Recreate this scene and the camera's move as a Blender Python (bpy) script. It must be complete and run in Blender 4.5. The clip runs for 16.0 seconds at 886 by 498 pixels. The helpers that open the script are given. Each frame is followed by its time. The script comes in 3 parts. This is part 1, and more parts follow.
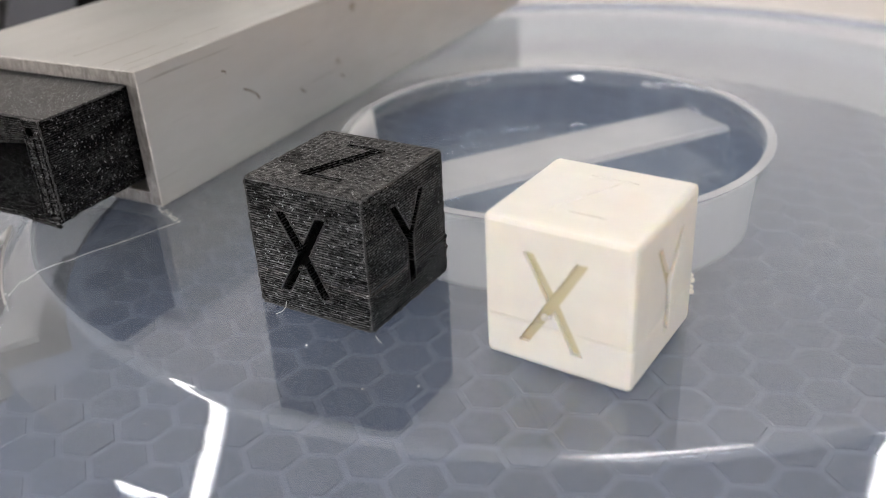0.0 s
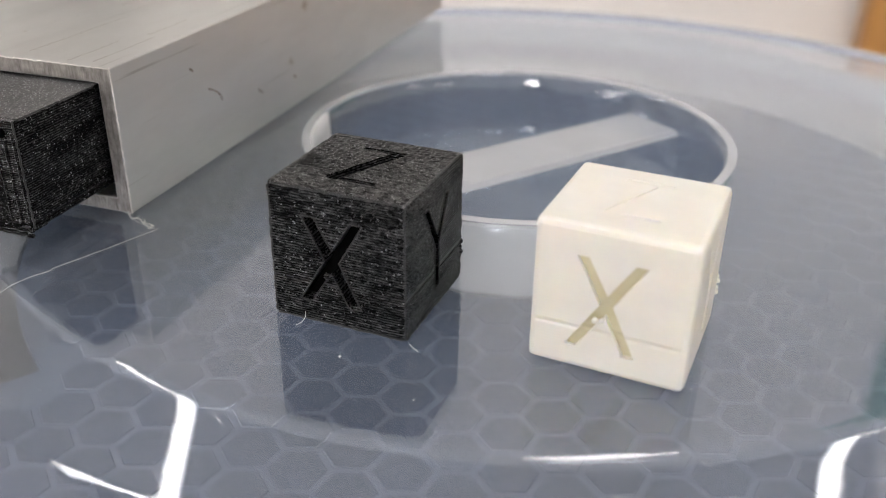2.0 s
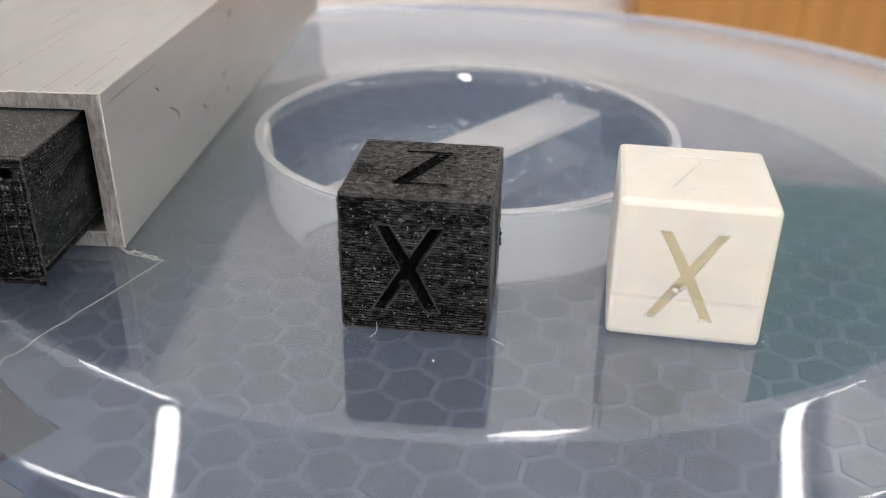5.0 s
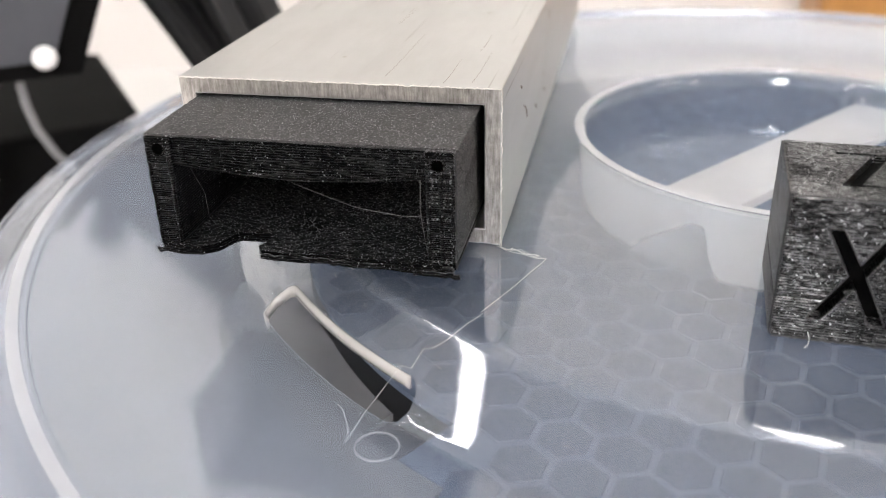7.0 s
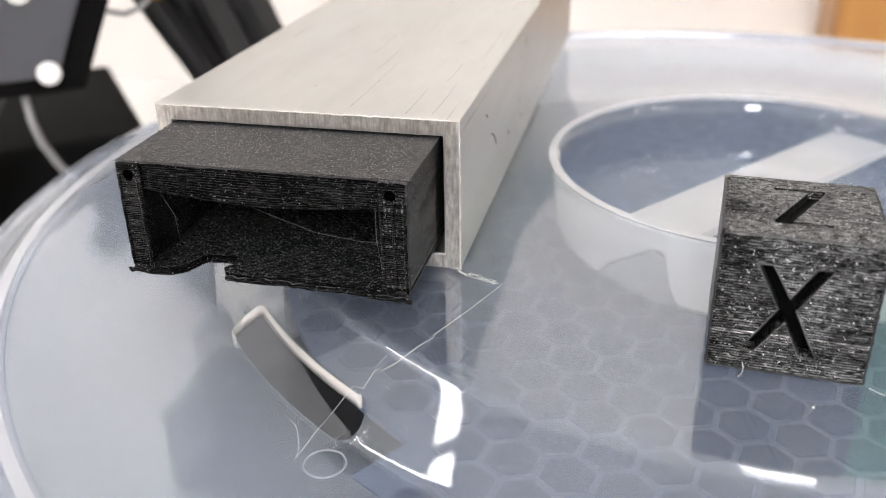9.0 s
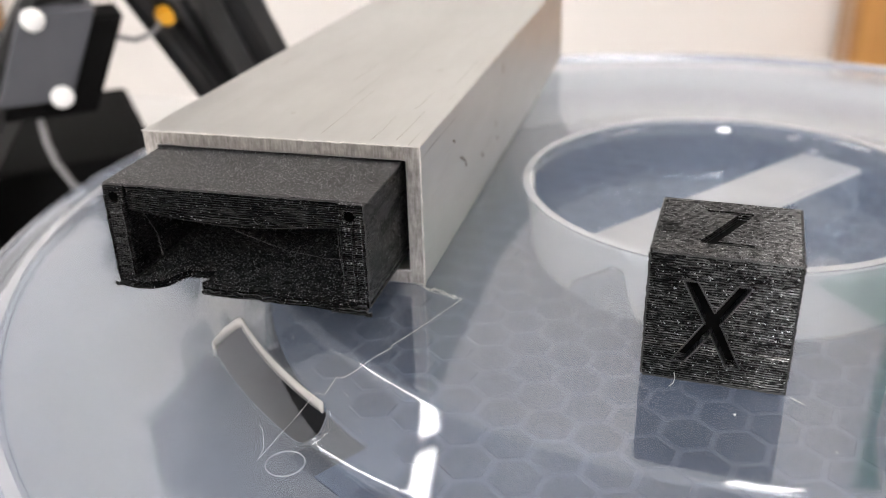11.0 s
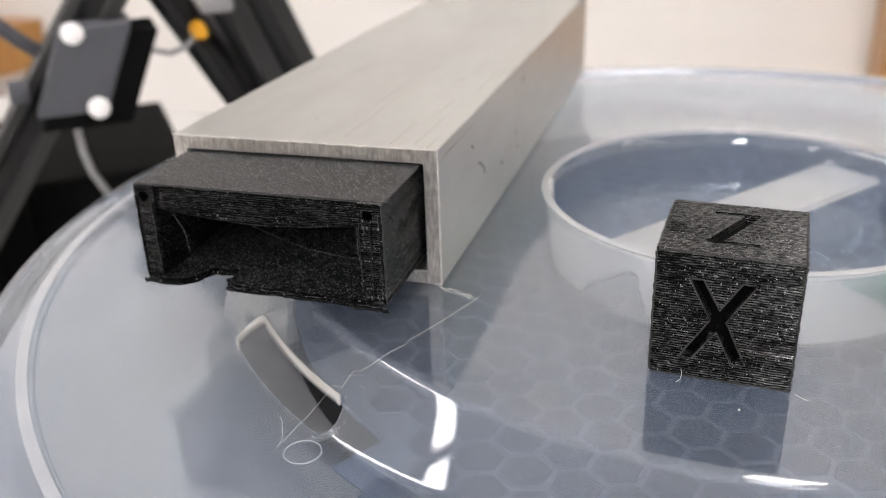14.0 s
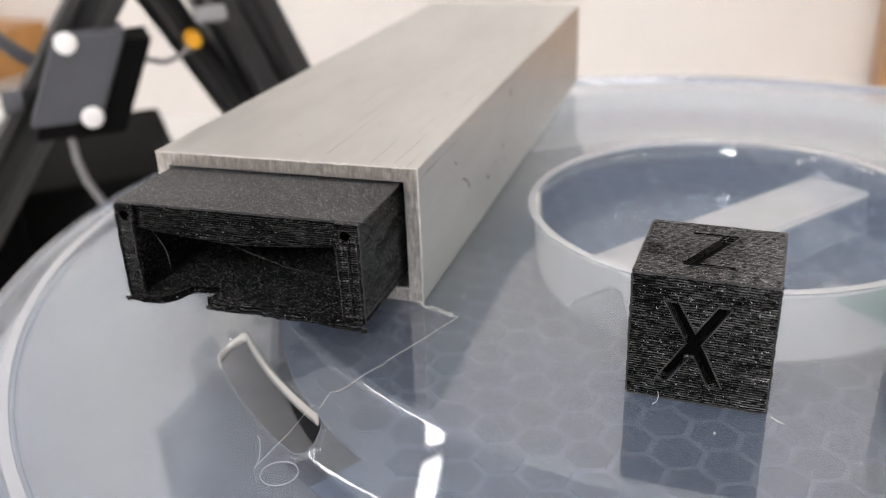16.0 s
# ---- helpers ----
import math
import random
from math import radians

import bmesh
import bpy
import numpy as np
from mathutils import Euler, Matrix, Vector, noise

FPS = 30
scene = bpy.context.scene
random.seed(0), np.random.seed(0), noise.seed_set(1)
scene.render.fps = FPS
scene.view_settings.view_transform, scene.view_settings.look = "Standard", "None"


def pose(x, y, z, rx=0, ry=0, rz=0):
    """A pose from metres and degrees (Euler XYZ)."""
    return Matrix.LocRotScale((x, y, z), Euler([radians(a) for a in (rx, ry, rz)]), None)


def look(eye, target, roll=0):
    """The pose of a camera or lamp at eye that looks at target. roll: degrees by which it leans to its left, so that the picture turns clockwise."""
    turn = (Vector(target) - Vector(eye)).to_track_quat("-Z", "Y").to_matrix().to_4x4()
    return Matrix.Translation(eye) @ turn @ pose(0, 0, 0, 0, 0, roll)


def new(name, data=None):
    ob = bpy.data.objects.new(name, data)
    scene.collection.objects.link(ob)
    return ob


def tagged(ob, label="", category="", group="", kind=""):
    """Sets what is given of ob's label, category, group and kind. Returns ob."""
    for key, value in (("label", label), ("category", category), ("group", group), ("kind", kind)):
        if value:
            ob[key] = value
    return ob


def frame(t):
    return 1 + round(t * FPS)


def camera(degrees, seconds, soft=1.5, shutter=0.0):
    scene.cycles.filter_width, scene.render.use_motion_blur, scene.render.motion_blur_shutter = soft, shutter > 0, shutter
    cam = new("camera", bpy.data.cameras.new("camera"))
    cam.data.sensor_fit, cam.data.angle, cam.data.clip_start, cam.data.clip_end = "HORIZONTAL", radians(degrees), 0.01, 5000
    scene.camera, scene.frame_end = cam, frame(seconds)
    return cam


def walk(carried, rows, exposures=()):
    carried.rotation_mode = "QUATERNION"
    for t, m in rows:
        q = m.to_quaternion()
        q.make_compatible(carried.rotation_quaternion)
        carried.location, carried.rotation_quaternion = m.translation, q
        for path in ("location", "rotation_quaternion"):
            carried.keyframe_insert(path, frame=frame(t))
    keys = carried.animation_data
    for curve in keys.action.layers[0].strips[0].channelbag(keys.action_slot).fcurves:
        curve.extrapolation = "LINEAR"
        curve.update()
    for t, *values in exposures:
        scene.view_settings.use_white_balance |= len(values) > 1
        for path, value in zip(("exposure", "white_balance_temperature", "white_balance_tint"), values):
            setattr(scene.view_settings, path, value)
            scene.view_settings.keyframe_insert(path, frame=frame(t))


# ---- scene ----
U = 0.02  # edge of a calibration cube, in metres; the plan below is in this unit
cam = camera(52.25, 16.0, soft=1.0)
PATH = [
    (0, (4.235, -4.159, 3.379), (3.288, -2.663, 2.450), -3.25),
    (0.5, (4.489, -4.264, 3.478), (3.515, -2.779, 2.560), -3.87),
    (1, (4.386, -4.303, 3.404), (3.419, -2.811, 2.487), -3.80),
    (1.5, (3.749, -4.588, 3.368), (2.896, -3.029, 2.450), -1.94),
    (2, (3.096, -4.609, 3.358), (2.439, -2.964, 2.430), 0.81),
    (2.5, (2.584, -4.595, 3.288), (2.128, -2.883, 2.360), 2.39),
    (3, (1.925, -4.830, 3.233), (1.612, -3.084, 2.309), 3.16),
    (3.2, (1.631, -4.854, 3.332), (1.397, -3.097, 2.406), 3.63),
    (5.3, (1.169, -5.140, 3.364), (0.939, -3.386, 2.432), 0.16),
    (5.5, (1.013, -5.004, 3.319), (0.760, -3.255, 2.383), -0.15),
    (6, (0.154, -5.023, 3.153), (-0.155, -3.281, 2.220), -0.59),
    (6.5, (-0.819, -5.206, 3.138), (-1.228, -3.481, 2.212), -0.93),
    (7, (-0.647, -5.362, 3.230), (-1.139, -3.650, 2.320), -1.38),
    (7.5, (-0.562, -5.375, 3.236), (-1.085, -3.671, 2.328), -1.21),
    (8, (-0.447, -5.343, 3.247), (-0.960, -3.631, 2.350), -0.75),
    (8.5, (-0.423, -5.294, 3.344), (-0.935, -3.578, 2.454), -0.70),
    (9, (-0.147, -5.409, 3.456), (-0.681, -3.701, 2.564), -1.05),
    (11.3, (0.526, -5.797, 3.677), (-0.079, -4.091, 2.825), -1.81),
    (11.5, (0.558, -5.888, 3.654), (-0.055, -4.183, 2.807), -1.90),
    (12, (0.694, -5.929, 3.751), (0.073, -4.222, 2.915), -1.71),
    (12.5, (0.728, -5.921, 3.732), (0.095, -4.217, 2.899), -1.74),
    (13, (0.767, -5.985, 3.576), (0.119, -4.280, 2.755), -1.88),
    (13.5, (0.795, -5.866, 3.673), (0.142, -4.164, 2.851), -1.85),
    (14, (0.696, -5.894, 3.631), (0.034, -4.194, 2.811), -2.00),
    (14.5, (0.742, -5.883, 3.664), (0.078, -4.182, 2.848), -1.92),
    (15, (0.726, -5.880, 3.652), (0.062, -4.180, 2.834), -2.02),
    (15.5, (0.764, -5.888, 3.696), (0.097, -4.189, 2.881), -2.08),
    (16, (0.874, -5.751, 3.762), (0.201, -4.055, 2.943), -2.14),
]
walk(cam, [(t, look(Vector(eye) * U, Vector(aim) * U, roll)) for t, eye, aim, roll in PATH], [(0.0, 0.18), (3.2, 0.14), (5.5, 0.26), (6.5, 0.54), (7.6, 0.70), (9.0, 0.72), (11.5, 0.44), (16.0, 0.40)])
cam.data.dof.use_dof = True
cam.data.dof.focus_distance = 0.134
cam.data.dof.aperture_fstop = 19.0

# ---------------------------------------------------------------- light
world = bpy.data.worlds.new("room_air")
world.use_nodes = True
world.node_tree.nodes["Background"].inputs[0].default_value = (0.8, 0.85, 0.9, 1)
world.node_tree.nodes["Background"].inputs[1].default_value = 0.05
scene.world = world
LAMP = 14.0


# ---------------------------------------------------------------- materials
class Nodes:
    """A small builder for node materials."""

    def __init__(self, name):
        self.mat = bpy.data.materials.new(name)
        self.mat.use_nodes = True
        self.tree = self.mat.node_tree
        self.tree.nodes.clear()
        self.out = self.tree.nodes.new("ShaderNodeOutputMaterial")

    def add(self, kind, **values):
        node = self.tree.nodes.new("ShaderNode" + kind)
        for key, value in values.items():
            if key == "operation":
                node.operation = value
            elif key == "data_type":
                node.data_type = value
            elif key == "blend_type":
                node.blend_type = value
            elif key == "feature":
                node.feature = value
            elif key == "wave_type":
                node.wave_type = value
            elif key == "bands_direction":
                node.bands_direction = value
        return node

    def link(self, a, b):
        self.tree.links.new(a, b)

    def coords(self, scale=(1, 1, 1), kind="Object"):
        tc, mp = self.add("TexCoord"), self.add("Mapping")
        mp.inputs["Scale"].default_value = scale
        self.link(tc.outputs[kind], mp.inputs["Vector"])
        return mp.outputs[0]

    def noise(self, where, scale, detail=4.0, rough=0.6):
        n = self.add("TexNoise")
        n.inputs["Scale"].default_value, n.inputs["Detail"].default_value, n.inputs["Roughness"].default_value = scale, detail, rough
        self.link(where, n.inputs["Vector"])
        return n.outputs["Fac"]

    def ramp(self, fac, *stops):
        r = self.add("ValToRGB")
        while len(r.color_ramp.elements) < len(stops):
            r.color_ramp.elements.new(0.5)
        for e, (pos, col) in zip(r.color_ramp.elements, stops):
            e.position, e.color = pos, (*col, 1) if len(col) == 3 else col
        self.link(fac, r.inputs[0])
        return r.outputs[0]

    def math(self, op, a, b=0.5, c=None):
        m = self.add("Math", operation=op)
        for n, v in enumerate((a, b) if c is None else (a, b, c)):
            if isinstance(v, (int, float)):
                m.inputs[n].default_value = v
            else:
                self.link(v, m.inputs[n])
        return m.outputs[0]

    def bump(self, height, strength, distance, before=None):
        b = self.add("Bump")
        b.inputs["Strength"].default_value, b.inputs["Distance"].default_value = strength, distance
        self.link(height, b.inputs["Height"])
        if before is not None:
            self.link(before, b.inputs["Normal"])
        return b.outputs[0]

    def principled(self, color, rough, metal=0.0, normal=None, **more):
        p = self.add("BsdfPrincipled")
        for key, v in (("Base Color", color), ("Roughness", rough), ("Metallic", metal), *((k.replace("_", " "), v) for k, v in more.items())):
            if isinstance(v, (int, float)):
                p.inputs[key].default_value = v
            elif isinstance(v, tuple):
                p.inputs[key].default_value = (*v, 1) if len(v) == 3 and key != "Subsurface Radius" else v
            else:
                self.link(v, p.inputs[key])
        if normal is not None:
            self.link(normal, p.inputs["Normal"])
        return p.outputs[0]

    def done(self, shader):
        self.link(shader, self.out.inputs[0])
        return self.mat


def painted(name, color, rough=0.6, vary=0.12, scale=6.0, bump=0.0004, shine=0.5):
    n = Nodes(name)
    at = n.coords()
    big, fine = n.noise(at, scale, 5), n.noise(at, scale * 60, 3)
    low, high = tuple(c * (1 - vary) for c in color), tuple(min(1, c * (1 + vary)) for c in color)
    col = n.ramp(big, (0.3, low), (0.7, high))
    return n.done(n.principled(col, rough, normal=n.bump(fine, 0.3, bump), Specular_IOR_Level=shine))


def seam_groove(n):
    """One skipped layer, a third of the way up."""
    tc, sep = n.add("TexCoord"), n.add("SeparateXYZ")
    n.link(tc.outputs["Object"], sep.inputs[0])
    off = n.math("ABSOLUTE", n.math("SUBTRACT", sep.outputs[2], 0.30 * U))
    return n.math("MULTIPLY", n.math("SUBTRACT", 1.0, n.math("SMOOTH_MIN", n.math("MULTIPLY", off, 2200.0), 1.0, 0.2)), 2.2)


def black_print(name, gain, floor, top, base, sparkle_share):
    """Black printed plastic. Its fine layer ridges spread the gloss across them; its glitter's sparkle is painted as
    pale specks.
    """
    n = Nodes(name)
    at = n.coords()
    wave = n.add("TexWave", wave_type="BANDS", bands_direction="Z")
    rows = n.add("TexWave", wave_type="BANDS", bands_direction="Y")
    for w, scale in ((wave, 820.0), (rows, 700.0)):
        w.inputs["Scale"].default_value, w.inputs["Distortion"].default_value = scale, 2.2
        w.inputs["Detail"].default_value, w.inputs["Detail Scale"].default_value = 3.0, 0.6
        n.link(at, w.inputs["Vector"])
    geo, nsep = n.add("NewGeometry"), n.add("SeparateXYZ")
    n.link(geo.outputs["True Normal"], nsep.inputs[0])
    level = n.math("GREATER_THAN", n.math("ABSOLUTE", nsep.outputs[2]), 0.8)
    upright = n.math("SUBTRACT", 1.0, level)
    bands = n.math("ADD", n.math("MULTIPLY", rows.outputs["Fac"], level), n.math("MULTIPLY", wave.outputs["Fac"], upright))
    across = n.add("CombineXYZ")
    n.link(level, across.inputs[1]), n.link(upright, across.inputs[2])

    def specks(scale, share, size, where):
        cell = n.add("TexVoronoi")
        cell.inputs["Scale"].default_value = scale
        n.link(where, cell.inputs["Vector"])
        sep = n.add("SeparateColor")
        n.link(cell.outputs["Color"], sep.inputs[0])
        dots = n.math("MULTIPLY", n.math("GREATER_THAN", sep.outputs[0], 1.0 - share), n.math("LESS_THAN", cell.outputs["Distance"], size))
        return n.math("MULTIPLY", dots, n.math("POWER", sep.outputs[1], 2.0))

    # glints painted as pale dots in the base colour, with extra on level faces
    speck = n.math("MULTIPLY", specks(4800.0, 0.06, 0.38, at), 1.6)
    fine_sparkle = n.math("MULTIPLY", specks(8500.0, 0.08, 0.6, at), 0.4)
    top_sparkle = n.math("MULTIPLY", specks(4100.0, sparkle_share, 0.38, n.coords((1, 1, 0))), n.math("MULTIPLY", level, 1.8))
    shade = n.math("ADD", n.math("ADD", speck, top_sparkle), fine_sparkle)
    col = n.ramp(shade, (0.0, (base, base, base * 1.06)), (1.0, (0.5, 0.51, 0.52)))
    ridge = n.ramp(bands, (0.30, (0.04,) * 3), (0.80, (1, 1, 1)))
    broad = n.ramp(n.noise(n.coords((110, 110, 420)), 1.0, 4, 0.65), (0.36, (0.07,) * 3), (0.58, (1, 1, 1)))
    bits = n.ramp(n.noise(n.coords((700, 1800, 3800)), 1.0, 3, 0.65), (0.42, (0.02,) * 3), (0.64, (1, 1, 1)))
    lines = n.math("MULTIPLY", n.math("MULTIPLY", broad, bits), ridge)
    gloss = n.math("MULTIPLY_ADD", lines, gain, n.math("MULTIPLY_ADD", level, top, floor))
    flat = n.bump(n.math("SUBTRACT", 1.0, seam_groove(n)), 0.8, 0.00025)
    grain = n.noise(n.coords((900, 1600, 2600)), 1.0, 3)
    rel = n.math("ADD", n.math("MULTIPLY", bands, 0.5), grain)
    p = n.principled(col, 0.30, normal=n.bump(rel, 0.5, 0.00004, flat), Specular_IOR_Level=gloss, Anisotropic=1.0)
    n.link(across.outputs[0], p.node.inputs["Tangent"])
    return n.done(p)


def white_print(name, color):
    n = Nodes(name)
    at = n.coords()
    wave = n.add("TexWave", wave_type="BANDS", bands_direction="Z")
    wave.inputs["Scale"].default_value, wave.inputs["Distortion"].default_value = 750.0, 0.8
    n.link(at, wave.inputs["Vector"])
    soft = n.noise(n.coords((300, 300, 900)), 1.0, 3)
    rel = n.math("ADD", n.math("MULTIPLY", wave.outputs["Fac"], 0.25), n.math("MULTIPLY", soft, 0.6))
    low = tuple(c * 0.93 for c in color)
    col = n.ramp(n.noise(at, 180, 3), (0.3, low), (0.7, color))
    return n.done(n.principled(col, 0.5, normal=n.bump(rel, 0.4, 0.0001, n.bump(n.math("SUBTRACT", 1.0, seam_groove(n)), 0.5, 0.00014)), Subsurface_Weight=0.5, Subsurface_Radius=(0.004, 0.003, 0.0018), Subsurface_Scale=1.0))


def aluminium():
    """Extruded aluminium: fine drawing lines along y, faint stains and pits."""
    n = Nodes("extruded_aluminium")
    lines = n.noise(n.coords((9000, 25, 9000)), 1.0, 4)
    blot = n.noise(n.coords((45, 12, 45)), 1.0, 5, 0.7)
    dots = n.noise(n.coords((900, 900, 900)), 1.0, 2)
    col = n.ramp(blot, (0.25, (0.47, 0.472, 0.455)), (0.6, (0.58, 0.582, 0.565)), (0.85, (0.525, 0.527, 0.51)))
    pits = n.ramp(dots, (0.19, (0.45, 0.42, 0.38)), (0.24, (1, 1, 1)))
    mix = n.add("Mix", data_type="RGBA", blend_type="MULTIPLY")
    mix.inputs[0].default_value = 1.0
    n.link(col, mix.inputs[6]), n.link(pits, mix.inputs[7])
    tracks = n.ramp(n.noise(n.coords((1500, 28, 1500)), 1.0, 2, 0.4), (0.69, (1, 1, 1)), (0.76, (0.74, 0.73, 0.71)))
    stain = n.ramp(n.noise(n.coords((160, 110, 160)), 1.0, 3, 0.55), (0.72, (1, 1, 1)), (0.80, (0.62, 0.55, 0.46)))
    for extra in (tracks, stain):
        more = n.add("Mix", data_type="RGBA", blend_type="MULTIPLY")
        more.inputs[0].default_value = 1.0
        n.link(mix.outputs[2], more.inputs[6]), n.link(extra, more.inputs[7])
        mix = more
    rough = n.ramp(n.math("ADD", n.math("MULTIPLY", lines, 0.5), n.math("MULTIPLY", blot, 0.5)), (0.3, (0.36,) * 3), (0.7, (0.5,) * 3))
    return n.done(n.principled(mix.outputs[2], rough, 0.85, n.bump(lines, 0.16, 0.00004)))


def sawn_aluminium():
    n = Nodes("sawn_aluminium")
    lines = n.noise(n.coords((1900, 600, 260)), 1.0, 4, 0.7)
    blot = n.noise(n.coords((400, 400, 400)), 1.0, 4, 0.7)
    mixed = n.math("ADD", n.math("MULTIPLY", lines, 0.6), n.math("MULTIPLY", blot, 0.4))
    col = n.ramp(mixed, (0.35, (0.20, 0.19, 0.175)), (0.52, (0.42, 0.40, 0.38)), (0.68, (0.66, 0.64, 0.61)))
    return n.done(n.principled(col, 0.42, 0.85, n.bump(mixed, 0.8, 0.0002)))


def clear_plastic(name, milk, tint=(0.915, 0.94, 0.965), gloss=0.04, waves=0.10, body_color=(0.77, 0.83, 0.93)):
    """Clear moulded plastic: mostly see-through, slightly milky, glossy by its angle."""
    n = Nodes(name)
    at = n.coords()
    wob = n.noise(n.coords((30, 30, 30)), 1.0, 2)
    fine = n.noise(at, 900, 2)
    nrm = n.bump(fine, 0.02, 0.00005, n.bump(wob, waves, 0.0006))
    clear = n.add("BsdfTransparent")
    clear.inputs[0].default_value = (*tint, 1)
    cloud = n.add("BsdfDiffuse")
    cloud.inputs[0].default_value = (*body_color, 1)
    glow = n.add("BsdfTranslucent")
    glow.inputs[0].default_value = (*body_color, 1)
    body = n.add("MixShader")
    body.inputs[0].default_value = 0.5
    n.link(cloud.outputs[0], body.inputs[1]), n.link(glow.outputs[0], body.inputs[2])
    haze = n.math("MULTIPLY_ADD", n.noise(at, 25, 4), milk * 0.5, milk * 0.75)
    mixed = n.add("MixShader")
    n.link(haze, mixed.inputs[0]), n.link(clear.outputs[0], mixed.inputs[1]), n.link(body.outputs[0], mixed.inputs[2])
    shine = n.add("BsdfGlossy")
    shine.inputs["Color"].default_value = (0.955, 0.97, 0.985, 1)
    shine.inputs["Roughness"].default_value = gloss
    n.link(nrm, shine.inputs["Normal"])
    face = n.add("LayerWeight")
    n.link(nrm, face.inputs["Normal"])
    strength = n.math("MULTIPLY_ADD", n.math("POWER", face.outputs["Facing"], 4.0), 0.62, 0.085)
    top = n.add("MixShader")
    n.link(strength, top.inputs[0]), n.link(mixed.outputs[0], top.inputs[1]), n.link(shine.outputs[0], top.inputs[2])
    return n.done(top.outputs[0])


def satin_steel():
    n = Nodes("satin_steel")
    blot = n.noise(n.coords((30, 30, 30)), 1.0, 4)
    col = n.ramp(blot, (0.3, (0.42, 0.415, 0.42)), (0.7, (0.56, 0.55, 0.55)))
    return n.done(n.principled(col, 0.18, 0.65, n.bump(n.noise(n.coords((1500, 1500, 1500)), 1.0, 2), 0.1, 0.00005)))


def wood(name, dark, light):
    n = Nodes(name)
    grain = n.noise(n.coords((40, 40, 3)), 1.0, 6, 0.7)
    col = n.ramp(grain, (0.3, dark), (0.7, light))
    return n.done(n.principled(col, 0.4, normal=n.bump(grain, 0.2, 0.0005)))


def glowing(name, color, power):
    n = Nodes(name)
    e = n.add("Emission")
    e.inputs[0].default_value, e.inputs[1].default_value = (*color, 1), power
    return n.done(e.outputs[0])


BLACK = black_print("black_print", 3.0, 0.012, 0.0, 0.0026, 0.3)
INSERT = black_print("black_insert_print", 0.9, 0.012, 0.32, 0.003, 0.6)
# duller copy of the insert's print, with the shade of its inside put in
INNER_SHADE = black_print("inner_shaded_print", 0.25, 0.01, 0.0, 0.0022, 0.3)
WHITE = white_print("white_print", (0.73, 0.705, 0.64))
# letter floors: the recess's shade and yellow translucence are put into this colour
CREAM = white_print("letter_floor_shaded", (0.57, 0.52, 0.34))
ALU, SAWN = aluminium(), sawn_aluminium()
CLEAR = clear_plastic("clear_plastic", 0.08)
TROUGH = clear_plastic("misty_plastic", 0.13, gloss=0.10, waves=0.16, body_color=(0.70, 0.78, 0.93))
RIM = clear_plastic("misty_rim_plastic", 0.16, tint=(0.86, 0.90, 0.96), gloss=0.09, waves=0.1, body_color=(0.78, 0.81, 0.88))
FROST = clear_plastic("frosted_plastic", 0.34, (0.93, 0.94, 0.95), 0.14, body_color=(0.88, 0.88, 0.91))
BEND = clear_plastic("bent_plastic", 0.17, waves=0.04)
# strong milk that stands for the bright reflections in the recess's near wall
WHITER = clear_plastic("whitened_plastic", 0.82, (0.93, 0.94, 0.95), 0.14, body_color=(0.92, 0.92, 0.91))
RIB = clear_plastic("ribbed_plastic", 0.36, (0.93, 0.94, 0.95), 0.18, body_color=(0.88, 0.88, 0.90))
EDGE = clear_plastic("cut_edge_plastic", 0.62, (0.95, 0.94, 0.92), 0.2, body_color=(0.92, 0.89, 0.85))
MAT_CELL = painted("blue_grey_cell", (0.046, 0.068, 0.118), 0.55, 0.10, 60, 0.00002)
MAT_LINE = painted("pale_grey_line", (0.114, 0.143, 0.202), 0.6, 0.08, 60, 0.00002)
TABLE = painted("pale_laminate", (0.62, 0.61, 0.59), 0.45, 0.05, 8)
PAINT = painted("warm_white_paint", (0.80, 0.775, 0.75), 0.8, 0.03, 3, 0.001)
CEIL = painted("ceiling_board", (0.78, 0.79, 0.80), 0.9, 0.05, 5, 0.001)
FLOOR = painted("grey_floor", (0.45, 0.44, 0.42), 0.5, 0.1, 4, 0.001)
WOOD = wood("orange_oak", (0.34, 0.15, 0.035), (0.52, 0.26, 0.07))
BLACK_ALU = painted("black_anodised", (0.024, 0.024, 0.025), 0.35, 0.2, 40, 0.0001, 0.5)
BLACK_BOX = painted("black_moulding", (0.085, 0.088, 0.102), 0.5, 0.12, 40, 0.0001, 0.3)
YELLOW = painted("amber_plastic", (0.72, 0.36, 0.02), 0.4, 0.1, 80, 0.0001)
WIRE = painted("grey_cable", (0.28, 0.28, 0.29), 0.5, 0.1, 80, 0.0001)
RING = satin_steel()
STRAND = painted("pale_strand", (0.62, 0.63, 0.62), 0.3, 0.05, 200, 0.00002)
# speckless dull black that paints the shade inside letters and insert
SHADED_BLACK = painted("shaded_black_print", (0.003, 0.003, 0.003), 0.6, 0.2, 300, 0.00005, 0.03)
# paler, glossier black for added beads that draw the glints along edges
LIP = painted("glint_edge_black", (0.02, 0.02, 0.021), 0.3, 0.3, 900, 0.0001)
HOLE = painted("deep_shadow_black", (0.001, 0.001, 0.001), 0.9, 0.1, shine=0.0)
# near-white paint that stands for the highlight on the screw heads
SCREW = painted("screw_glint_white", (0.95, 0.95, 0.95), 0.3, 0.01)
BURR = painted("bright_burr", (0.74, 0.72, 0.68), 0.3, 0.35, 300, 0.0003)
GREEN = painted("dull_green_felt", (0.10, 0.26, 0.17), 0.9, 0.15, 8, 0.0005, 0.1)
